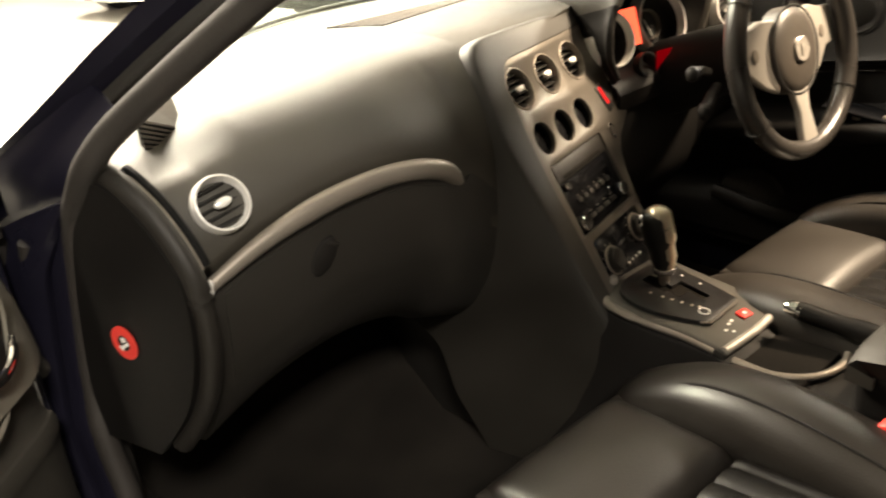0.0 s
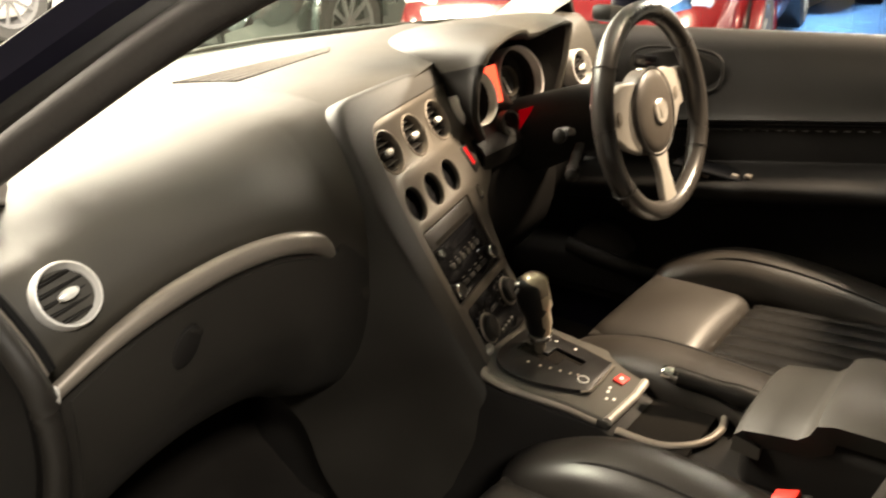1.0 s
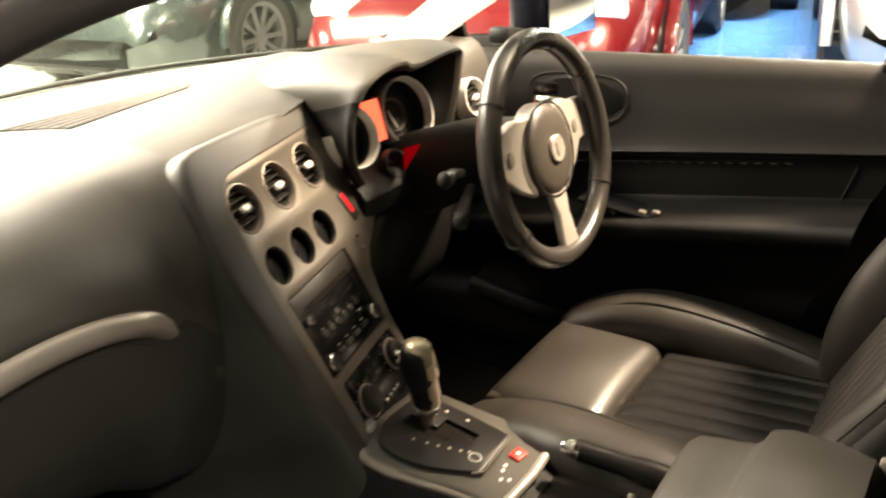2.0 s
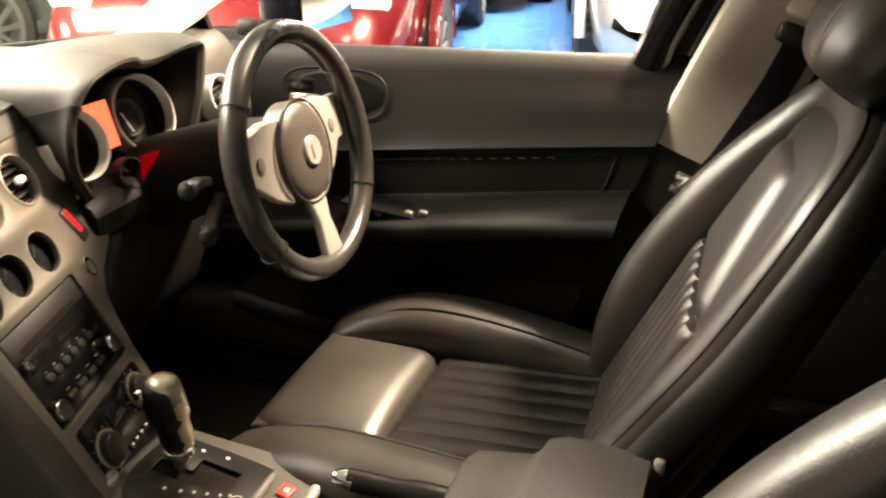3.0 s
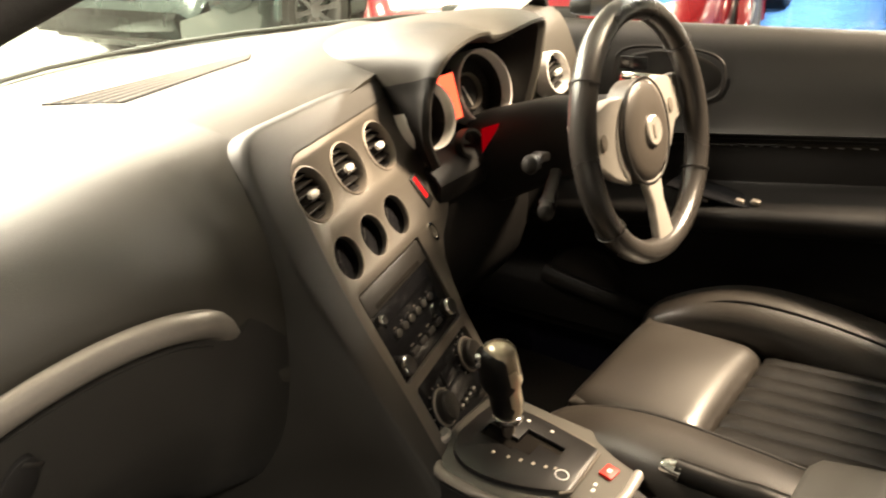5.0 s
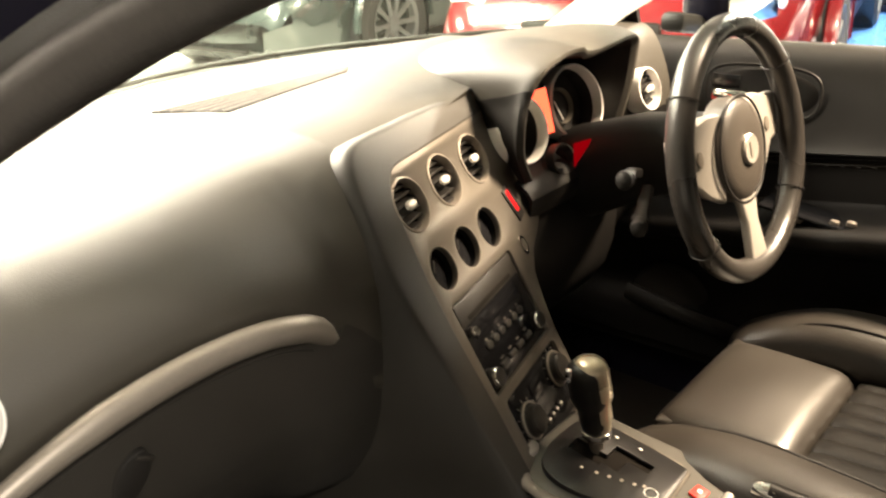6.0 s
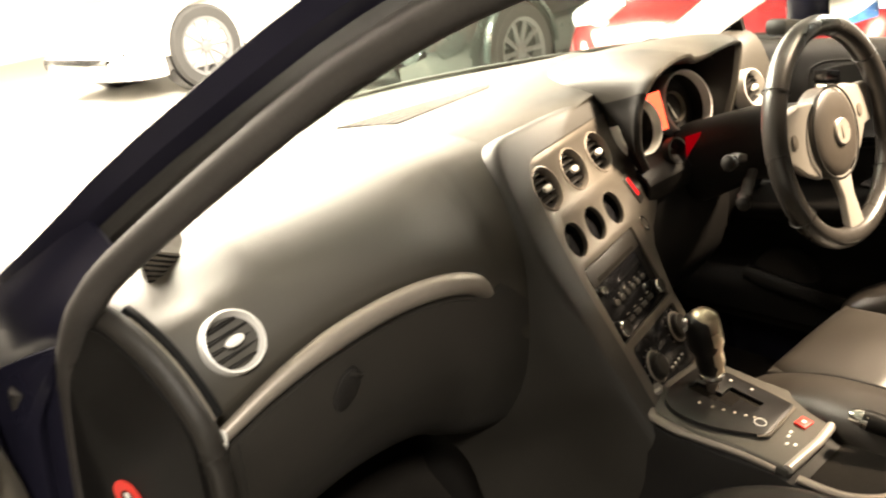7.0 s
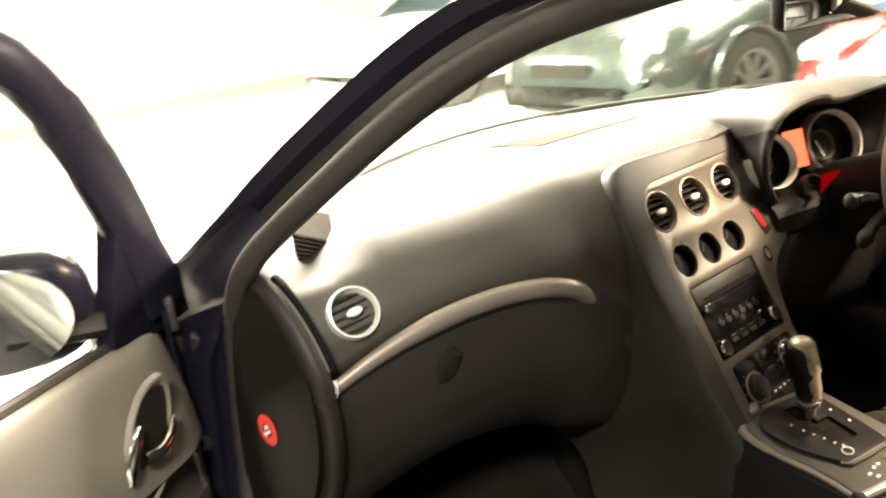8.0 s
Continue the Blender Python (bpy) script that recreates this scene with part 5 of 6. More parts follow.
# ---- seats ----
def seat(name, label, cx, fy, hinge, recline, tall=1.0, wide=1.0, headrest=True):
    s = thing(name, label, "car seat", "front seats", (cx, fy - 0.28, 0.23))
    z0, rise = 0.46, 0.012
    P = lambda x, y, z, rx=0, ry=0, rz=0: pose(cx + x, fy + y, z, rx, ry, rz)
    part("seat_base", rbox(0.44, 0.46, 0.2, P(0, -0.29, 0.35), 0.05, 3), M_BLACK, s, "black plastic seat base")
    for sx in (-1, 1):
        part("seat_rail", rbox(0.03, 0.5, 0.05, P(sx * 0.17, -0.3, 0.245), 0.008), M_LOWER, s)
    part("front_facing", pillow(0.27, 0.14, 0.045, 0.03, 0.012, m=P(0, -0.028, 0.44, 78)), M_LEATHER, s, "leather front of the seat cushion")
    part("thigh_pad", pillow(0.275, 0.2, 0.055, 0.034, 0.014, m=P(0, -0.1, z0 + 0.001, 1)), M_LEATHER, s, "smooth leather thigh pad")
    def ribs(x, y):
        return -0.0055 * (1 - abs(math.sin(x / 0.036 * math.pi)) ** 0.6)
    # the shadow over the ribs is put into the leather's colour
    part("cushion_centre", pillow(0.27, 0.32, 0.052, 0.02, 0.0, ribs, P(0, -0.355, z0, -3), n=96, k=22), M_LEATHER2, s, "ribbed leather cushion centre, darkened for shade")
    for sx in (-1, 1):
        path = smooth_line([(cx + sx * 0.178, fy - 0.015, 0.43), (cx + sx * 0.186, fy - 0.045, 0.465), (cx + sx * 0.19, fy - 0.14, 0.492 + rise * (sx > 0)), (cx + sx * 0.192, fy - 0.26, 0.49 + rise * (sx > 0)), (cx + sx * 0.19, fy - 0.42, 0.472), (cx + sx * 0.18, fy - 0.53, 0.442)], 26)
        rad = [(0.03 + 0.033 * math.sin(min(1, k / 5) * math.pi / 2), 0.03 + 0.03 * math.sin(min(1, k / 5) * math.pi / 2)) for k in range(22)] + [(0.058, 0.055), (0.05, 0.05), (0.035, 0.04), (0.015, 0.02)]
        b = part("cushion_bolster", sweep(path, rad, 20, power=2.5), M_LEATHER, s, "raised leather cushion bolster")
        seam = [p + Vector((-sx * 0.03, 0, 0.0565)) for p in path[5:22]]
        part("bolster_seam", sweep(seam, (0.0024, 0.002), 6), M_BLACK, b)
    part("side_valance", rbox(0.03, 0.42, 0.1, P(-0.235, -0.3, 0.4), 0.012), M_BLACK, s, "black seat side cover")
    part("side_valance", rbox(0.03, 0.42, 0.1, P(0.235, -0.3, 0.4), 0.012), M_BLACK, s)
    # backrest, in its own leaning frame: y up along it, z out of its front
    r = radians(recline)
    B = cols((-1, 0, 0), (0, -math.sin(r), math.cos(r)), (0, math.cos(r), math.sin(r)), (cx, hinge, 0.49)) @ Matrix.Diagonal((wide, tall, 1, 1))
    shell_rows = []
    for k in range(20):
        v = k / 19
        y = -0.04 + 0.58 * v
        half = 0.185 + 0.032 * math.sin(min(1, v * 1.5) * math.pi * 0.5) - 0.1 * max(0, v - 0.62) ** 1.2 * 2.4
        ring = []
        for q in range(24):
            a = 2 * math.pi * q / 24
            c, sn = math.cos(a), math.sin(a)
            c, sn = math.copysign(abs(c) ** 0.6, c), math.copysign(abs(sn) ** 0.6, sn)
            edge = 1 - 0.35 * max(0, (v - 0.9) / 0.1) ** 2
            ring.append(B @ Vector((half * c * edge, y, -0.055 + (0.055 * sn) * edge)))
        shell_rows.append(ring)
    part("back_shell", loft(shell_rows, closed=True, caps=True), M_BLACK, s, "black back shell")
    part("back_centre", pillow(0.28, 0.29, 0.035, 0.02, 0.0, ribs, B @ pose(0, 0.15, -0.024), n=96, k=22), M_LEATHER, s, "ribbed leather backrest centre")
    part("shoulder_panel", pillow(0.27, 0.2, 0.035, 0.03, 0.006, m=B @ pose(0, 0.385, -0.026), taper=0.45), M_LEATHER, s, "smooth leather shoulder panel")
    half = [(0.15, -0.01, -0.01), (0.168, 0.07, 0.006), (0.177, 0.18, 0.012), (0.178, 0.3, 0.002), (0.175, 0.4, -0.012), (0.165, 0.475, -0.026), (0.125, 0.528, -0.036), (0.06, 0.545, -0.038), (0.0, 0.548, -0.038)]
    worn = lambda y: math.sin(math.pi * min(1.0, max(0.0, y / 0.5)))
    line = smooth_line([(x, y, z - 0.032 * worn(y)) for x, y, z in half] + [(-x, y, z + 0.02 * worn(y)) for x, y, z in half[-2::-1]], 71)
    size = []
    for k in range(71):
        f = min(k, 70 - k) / 35
        grow = math.sin(min(1, f / 0.18) * math.pi / 2)
        slim = 0.78 if k < 30 else min(1.0, 0.78 + 0.22 * (k - 30) / 8)
        size.append(((0.012 + (0.026 - 0.002 * f) * grow) * slim, (0.016 + (0.03 - 0.016 * f) * grow) * slim))
    N3 = (B.to_3x3() @ Vector((0, 0, 1))).normalized()
    band = part("back_bolster", sweep([B @ p for p in line], size, 22, up=tuple(N3), power=2.5), M_LEATHER, s, "raised leather bolster round the backrest")
    flank = []
    for k in range(2, 69):
        t = (line[k + 1] - line[k - 1]).normalized()
        flank.append(B @ (line[k] + Vector((t.y, -t.x, 0)) * 0.013 + Vector((0, 0, -0.02))))
    part("side_panel", sweep(flank, size[2:69], 22, up=tuple(N3), power=2.5), M_LEATHER2, s, "black side panel of the backrest")
    for off, h in ((0.024, 0.7), (-0.02, 0.86)):
        seam = []
        for k in range(4, 67):
            t = (line[k + 1] - line[k - 1]).normalized()
            side = Vector((t.y, -t.x, 0))
            seam.append(B @ (line[k] + side * off + Vector((0, 0, size[k][1] * h))))
        part("bolster_seam", sweep(seam, (0.0011, 0.0011), 6), M_BLACK, band, "stitched seam")
    if headrest:
        for sx in (-1, 1):
            part("headrest_post", sweep([B @ Vector((sx * 0.06, 0.48, -0.05)), B @ Vector((sx * 0.06, 0.58, -0.02))], (0.006, 0.006), 10), M_CHROME, s, "chrome headrest post")
        H = B @ pose(0, 0.64 / tall + 0.03 * (tall - 1), 0.004, -8)
        rows = []
        for k in range(14):
            v = -1 + 2 * k / 13
            f = (1 - abs(v) ** 3.2) ** (1 / 3.2) if abs(v) < 1 else 0.02
            f = max(f, 0.05)
            rows.append([H @ Vector((0.135 * f * math.copysign(abs(math.cos(a)) ** 0.7, math.cos(a)), 0.085 * v, 0.055 * f * math.copysign(abs(math.sin(a)) ** 0.8, math.sin(a)))) for a in [2 * math.pi * q / 24 for q in range(24)]])
        h = part("headrest", loft(rows, closed=True, caps=True), M_LEATHER, s, "leather head restraint")
        for sx in (-1, 1):
            line = [H @ Vector((sx * 0.085, -0.06 + 0.12 * q / 9, 0.055 - 0.012 * (q / 4.5 - 1) ** 2)) for q in range(10)]
            part("headrest_seam", sweep(line, (0.0015, 0.0015), 6), M_THREAD, h)
    return s


seat("driver_seat", "black leather driver's seat with ribbed centre", 0.358, -0.07, -0.52, 26)
seat("passenger_seat", "black leather passenger seat with ribbed centre", -0.306, -0.16, -0.6, 27, 1.05, 1.1, headrest=False)


def buckle(x, y, z, rz):
    b = thing("belt_buckle", "black seat belt buckle with red button", "belt buckle", "belt buckles", (x, y, z))
    part("body", rbox(0.03, 0.05, 0.075, pose(x, y, z, -20, 0, rz), 0.006), M_BLACK, b)
    part("release", rbox(0.024, 0.03, 0.012, pose(x, y - 0.0, z, -20, 0, rz) @ pose(0, 0.004, 0.038), 0.003), M_RED, b, "red release button")


buckle(-0.076, -0.515, 0.515, 0)

# ---- driver's door, closed ----
def belt_z(y):
    return 0.909 - (y + 0.06) * 0.022


def seam_z(y):
    return 0.765 - (y + 0.135) * 0.11


def driver_door():
    d = thing("driver_door", "closed driver's door with padded trim darkened for shade", "car door", at=(0.74, -0.15, 0.4))
    ys = [0.4 - 0.93 * k / 40 for k in range(41)]
    def slant(p):
        """Draws the rear end of the trim forward towards its foot."""
        x, y, z = p
        end = float(np.interp(z, [0.36, 0.46, 0.58, 0.79, 0.88, 0.91], [-0.36, -0.415, -0.465, -0.545, -0.575, -0.58]))
        return (x, y if y > -0.2 else -0.2 + (y + 0.2) * (end + 0.2) / -0.33, z)

    rows = []
    for y in ys:
        b, c = belt_z(y), seam_z(y)
        rows.append([slant(p) for p in smooth_line([(0.775, y, b + 0.002), (0.75, y, b + 0.004), (0.735, y, b - 0.006), (0.722, y, b - 0.03), (0.704, y, b * 0.5 + c * 0.5), (0.69, y, c + 0.018), (0.682, y, c)], 14)])
    # shade is put into this trim's dark colour
    part("upper_trim", thick(rows, 0.008), M_DOORTOP, d, "soft upper door trim, darkened for shade")
    rows = []
    for y in ys:
        c = seam_z(y)
        arm = 0.665 - (y + 0.165) * 0.12
        rows.append([slant(p) for p in smooth_line([(0.686, y, c + 0.002), (0.7, y, c - 0.004), (0.702, y, c - 0.016), (0.7, y, arm + 0.04), (0.69, y, arm + 0.012), (0.62, y, arm), (0.603, y, arm - 0.004), (0.6, y, arm - 0.018), (0.625, y, arm - 0.035), (0.685, y, arm - 0.05), (0.69, y, arm - 0.15), (0.668, y, arm - 0.2), (0.668, y, 0.36)], 40)])
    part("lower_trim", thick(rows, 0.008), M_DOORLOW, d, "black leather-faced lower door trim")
    seam = [slant((0.683, y, seam_z(y) + 0.005)) for y in ys[8:-1]]
    part("trim_groove", sweep(seam, (0.004, 0.003), 8), M_LOWER, d)
    for k in range(18):
        y = 0.02 - 0.024 * k
        part("stitch", rbox(0.002, 0.012, 0.002, pose(0.6935, y, seam_z(y) - 0.02), 0.0008, 1), M_THREAD, d)
    frame_line = smooth_line([(0.692, 0.04, 0.71), (0.693, 0.0, 0.728), (0.693, -0.1, 0.742), (0.693, -0.3, 0.766), (0.693, -0.44, 0.783), (0.692, -0.488, 0.786), (0.69, -0.487, 0.765), (0.69, -0.465, 0.7), (0.69, -0.44, 0.63)], 44)
    part("panel_seam", sweep(frame_line, (0.002, 0.002), 6), M_LOWER, d, "raised seam of the door panel")
    edge = [(0.601, y, 0.665 - (y + 0.165) * 0.12 - 0.008) for y in ys[6:-4]]
    part("armrest_edge", sweep(edge, (0.006, 0.008), 10), M_DOORTOP, d, "edge of the door armrest")
    well = part("switch_panel", rbox(0.06, 0.28, 0.006, pose(0.64, -0.19, 0.672, 6.8), 0.003), M_GLOSSBLACK, d, "black window switch panel")
    for y in (-0.115, -0.145, -0.17, -0.195):
        part("window_switch", rbox(0.012, 0.014, 0.009, pose(0.622, y, 0.678 - (y + 0.165) * 0.12, 8), 0.003), M_TRIM, well, "silver window switch")
    # recessed pull with its chrome handle
    cup_m = facing((-1, 0, 0.2), (0.699, -0.012, 0.849))
    rim = [cup_m @ Vector((0.095 * math.copysign(abs(math.cos(a)) ** 0.6, math.cos(a)), 0.042 * math.copysign(abs(math.sin(a)) ** 0.6, math.sin(a)), 0.006)) for a in [2 * math.pi * k / 40 for k in range(40)]]
    cup = part("handle_cup", sweep(rim, (0.0025, 0.002), 8, closed=True, up=(1, 0, 0)), M_DOORTOP, d, "rounded handle recess")
    part("cup_face", lathe([(0.001, 0.004), (0.9, 0.0045), (1, 0.002)], cup_m @ Matrix.Diagonal((0.09, 0.038, 1, 1)), 32, ends=False), M_DOORTOP, cup)
    part("door_handle", rbox(0.06, 0.016, 0.014, facing((-1, 0, 0.3), (0.684, 0.035, 0.843)), 0.005), M_CHROME, cup, "chrome inner door handle")
    part("lock_mark", rbox(0.008, 0.012, 0.006, facing((-1, 0, 0.3), (0.683, 0.062, 0.838)), 0.001), M_RED, cup, "red lock mark")
    part("handle_well", rbox(0.05, 0.022, 0.006, facing((-1, 0, 0.2), (0.688, 0.045, 0.864)), 0.002), M_GLOSSBLACK, cup)
    part("speaker_cover", lathe([(0.001, 0.008), (0.06, 0.007), (0.075, 0.003), (0.08, -0.004)], facing((-1, 0, 0), (0.672, 0.12, 0.44)), 36), M_LOWER, d, "round speaker cover")
    pocket = [(0.655, y, 0.42 + 0.06 * ((y + 0.1) / 0.4) ** 2) for y in [0.2 - 0.6 * k / 14 for k in range(15)]]
    part("pocket_edge", sweep(pocket, (0.012, 0.018), 10), M_BLACK, d, "door pocket edge")
    skin = [[(0.79, y, belt_z(y)), (0.835, y, 0.72), (0.845, y, 0.55), (0.81, y, 0.3)] for y in ys[::4]]
    part("outer_skin", thick(skin, 0.006), M_PAINT, d, "dark painted outer skin")
    # window frame and mirror triangle
    sail = [(0.68, 0.43, 0.845), (0.69, 0.2, belt_z(0.2)), (0.66, 0.2, 0.975)]
    part("sail_panel", thick([[sail[0], sail[0]], [sail[1], sail[2]]], 0.012), M_BLACK, d, "black triangular corner panel")
    rear = smooth_line([(0.75, -0.52, 0.9), (0.7, -0.57, 1.03), (0.62, -0.64, 1.17), (0.55, -0.68, 1.26)], 12)
    part("frame_post", sweep(rear, (0.03, 0.018), 10, up=(1, 0, 0)), M_GLOSSBLACK, d, "gloss black window post")
    top = smooth_line([(0.7, 0.44, 0.87), (0.625, 0.2, 1.02), (0.575, 0.0, 1.13), (0.545, -0.2, 1.2), (0.53, -0.45, 1.255), (0.54, -0.7, 1.27)], 20)
    part("frame_top", sweep(top, (0.018, 0.018), 10), M_BLACK, d)
    glass = []
    for k in range(8):
        f = k / 7
        y = 0.2 - 0.72 * f
        hi = Vector((0.61 - 0.07 * f, y - 0.05 * f, 1.03 + 0.21 * f ** 0.7))
        lo = Vector((0.762, y, belt_z(y) - 0.02))
        glass.append([lo.lerp(hi, q / 5) for q in range(6)])
    pane = part("door_glass", thick(glass, 0.004), M_SIDEGLASS, d, "clear door window")
    pane.visible_shadow = False
    # outside mirror
    mi = part("outside_mirror", rbox(0.185, 0.1, 0.135, pose(0.95, 0.165, 0.968, 0, 0, -12), 0.035, 3), M_PAINT, d, "dark outside mirror shell")
    part("mirror_glass", rbox(0.155, 0.006, 0.108, pose(0.948, 0.113, 0.966, 0, 0, -12), 0.002), M_MIRROR, mi)
    part("mirror_foot", rbox(0.12, 0.05, 0.035, pose(0.83, 0.19, 0.925, 0, 12, 0), 0.012), M_BLACK, mi)


driver_door()


def door_post_right():
    b = thing("door_pillar", "warm grey trimmed door pillar beside the driver's seat", "pillar", at=(0.73, -0.66, 0.3), kind="structure")
    low = smooth_line([(0.735, -0.46, 0.25), (0.735, -0.5, 0.46), (0.73, -0.565, 0.66), (0.725, -0.615, 0.785)], 12)
    part("lower_trim", sweep(low, (0.085, 0.025), 14, up=(1, 0, 0), power=4), M_BLACK, b, "black lower pillar trim")
    up = smooth_line([(0.725, -0.612, 0.788), (0.715, -0.645, 0.86), (0.695, -0.7, 0.99), (0.65, -0.765, 1.12), (0.57, -0.82, 1.27)], 16)
    part("upper_trim", sweep(up, (0.082, 0.024), 14, up=(1, 0, 0.3), power=4), M_BEIGE, b, "warm grey upper pillar trim")
    core = smooth_line([(0.79, -0.64, 0.86), (0.755, -0.68, 0.99), (0.7, -0.74, 1.13), (0.6, -0.79, 1.29)], 10)
    part("pillar_core", sweep(core, (0.13, 0.02), 10, up=(1, 0, 0.3), power=4), M_GLOSSBLACK, b, "gloss black outer pillar")
    part("side_panel", rbox(0.03, 0.52, 0.7, pose(0.768, -0.76, 0.55), 0.01), M_BLACK, b, "black inner side panel")
    belt = smooth_line([(0.672, -0.735, 0.975), (0.675, -0.705, 0.9), (0.68, -0.655, 0.8), (0.69, -0.62, 0.74), (0.685, -0.6, 0.6), (0.66, -0.57, 0.4)], 20)
    s = thing("seat_belt", "black seat belt hanging on the pillar", "seat belt", at=(0.68, -0.66, 0.4))
    part("webbing", sweep(belt, (0.024, 0.0015), 8, up=(1, 0.25, 0.25)), M_BELT, s, "black webbing strap")
    part("belt_guide", rbox(0.03, 0.07, 0.03, pose(0.672, -0.735, 0.985, 20), 0.01, 3), M_BLACK, s, "black upper belt guide")
    part("guide_cover", rbox(0.03, 0.09, 0.12, pose(0.67, -0.765, 1.06, 20), 0.014, 3), M_BEIGE, s, "warm grey height adjuster cover")
    part("tongue", rbox(0.012, 0.05, 0.035, pose(0.668, -0.605, 0.755, 20), 0.004), M_CHROME, s, "bright belt tongue")


door_post_right()


# ---- passenger door, swung open ----
def passenger_door():
    ang = radians(43.7)
    dirv = Vector((-math.sin(ang), -math.cos(ang), 0))
    inn = Vector((math.cos(ang), -math.sin(ang), 0))
    H = Vector((-0.739, 0.333, -0.024))
    Q = lambda s, w, z: H + dirv * s + inn * w + Vector((0, 0, z))
    d = thing("passenger_door", "open passenger door with grey padded trim", "car door", at=tuple(Q(0.4, 0, 0.3)))
    ss = [0.052 + 0.968 * k / 40 for k in range(41)]
    draw = lambda s: -0.022 * max(0.0, 1 - (s - 0.052) / 0.08) ** 2
    bz = lambda s: 0.875 + 0.035 * s + 0.02 * max(0.0, 1 - s / 0.14) ** 2
    rows = []
    for s in ss:
        b = bz(s)
        w = draw(s)
        rows.append(smooth_line([Q(s, -0.02 + w, b), Q(s, w, b + 0.004), Q(s, 0.02 + w, b - 0.008), Q(s, 0.035 + w, b - 0.05), Q(s, 0.05 + w, b - 0.11), Q(s, 0.057 + w, b - 0.165)], 14))
    # light is put into this trim's pale colour
    part("upper_trim", thick(rows, 0.008), M_DOORPAD, d, "soft upper door trim, lightened as if brightly lit")
    rows = []
    for s in ss:
        b = bz(s)
        w = draw(s)
        arm = 0.64 + 0.05 * s
        out = 0.065 * min(1.0, max(0.0, (s - 0.32) / 0.15))
        rows.append(smooth_line([Q(s, 0.05 + w, b - 0.165), Q(s, 0.04 + w, b - 0.172), Q(s, 0.04 + w, arm + 0.02), Q(s, 0.045 + w + out * 0.2, arm + 0.004), Q(s, 0.052 + w + out, arm), Q(s, 0.055 + w + out, arm - 0.02), Q(s, 0.05 + w, arm - 0.05), Q(s, 0.05 + w, arm - 0.2), Q(s, 0.06 + w, 0.34)], 26))
    part("lower_trim", thick(rows[1:], 0.008), M_ARM, d, "dark grey lower door trim")
    skin = [[Q(s, -0.04, bz(s)), Q(s, -0.085, 0.72), Q(s, -0.09, 0.5), Q(s, -0.05, 0.28)] for s in ss[::4]]
    part("outer_skin", thick(skin, 0.006), M_PAINT, d, "dark painted outer skin")
    edge = [smooth_line([Q(0.046, 0.02, z), Q(0.036, 0.016, z), Q(0.022, 0.008, z), Q(0.01, 0.0, z), Q(0.002, -0.012, z), Q(0.0, -0.05, z)], 12) for z in (0.9, 0.86, 0.7, 0.5, 0.3)]
    part("hinge_edge", thick(edge, 0.006), M_PAINT, d, "dark painted hinge edge")
    part("edge_clip", rbox(0.012, 0.05, 0.05, Matrix.Translation(Q(0.02, 0.006, 0.89)), 0.004), M_RUBBER, d, "pale rubber stop on the door's edge")
    weather = [Q(s, -0.012, bz(s) + 0.006) for s in ss]
    part("window_seal", sweep(weather, (0.008, 0.008), 8), M_RUBBER, d, "black window seal")
    # cup with chrome handle
    up = Vector((0, 0, 1))
    cm = cols(dirv * -1, up, (dirv * -1).cross(up), Q(0.185, 0.047, 0.77))
    oval = lambda r, a: Vector((r * 0.045 * math.copysign(abs(math.cos(a)) ** 0.8, math.cos(a)) + r * 0.036 * math.sin(a), r * 0.072 * math.copysign(abs(math.sin(a)) ** 0.8, math.sin(a)), 0))
    turn = [2 * math.pi * k / 40 for k in range(40)]
    rows = [[cm @ (oval(r, a) + Vector((0, 0, h))) for a in turn] for r, h in ((1.1, 0.0), (1.05, 0.0075), (1.0, 0.0085), (0.95, 0.0065), (0.92, 0.005), (0.02, 0.005))]
    cup = part("handle_cup", loft(rows, closed=True), M_DOORPAD, d, "oval handle recess")
    rows = [[cm @ (oval(r, a) + Vector((0, 0, h))) for a in turn] for r, h in ((0.91, 0.0055), (0.4, 0.0062), (0.02, 0.0064))]
    part("cup_face", loft(rows, closed=True), M_LOWER, cup, "dark bottom of the recess")
    lever = [cm @ Vector((0.049, 0.015, 0.012)), cm @ Vector((0.028, 0.002, 0.02)), cm @ Vector((0.0, -0.006, 0.022)), cm @ Vector((-0.028, -0.004, 0.018))]
    part("door_handle", sweep(smooth_line(lever, 12), [(0.004, 0.004)] * 2 + [(0.008, 0.005)] * 10, 10, up=tuple(inn)), M_CHROME, cup, "chrome inner door handle")
    base = [cm @ Vector((-0.02, 0.036, 0.012)), cm @ Vector((-0.036, 0.022, 0.016)), cm @ Vector((-0.05, 0.002, 0.015)), cm @ Vector((-0.057, -0.022, 0.012))]
    part("handle_base", sweep(smooth_line(base, 10), [(0.005, 0.005)] * 2 + [(0.011, 0.006)] * 6 + [(0.006, 0.004)] * 2, 10, up=tuple(inn)), M_CHROME, cup, "bright lever base")
    # corner panel, window frame and mirror
    out = [Q(-0.03, 0.004, 0.935), Q(-0.03, 0.004, 0.872), Q(0.07, 0.004, 0.87), Q(0.145, 0.004, 0.887), Q(0.14, 0.004, 0.9), Q(0.113, 0.004, 0.966), Q(0.081, 0.004, 1.042), Q(0.075, 0.004, 1.08), Q(0.02, 0.004, 1.06), Q(0.004, 0.004, 1.015)]
    bm = bmesh.new()
    f = bm.faces.new([bm.verts.new(p) for p in out])
    got = bmesh.ops.extrude_face_region(bm, geom=[f])
    bmesh.ops.translate(bm, vec=inn * -0.03, verts=[v for v in got["geom"] if isinstance(v, bmesh.types.BMVert)])
    part("corner_panel", bm, M_PAINT, d, "black triangular corner panel", smooth=25)
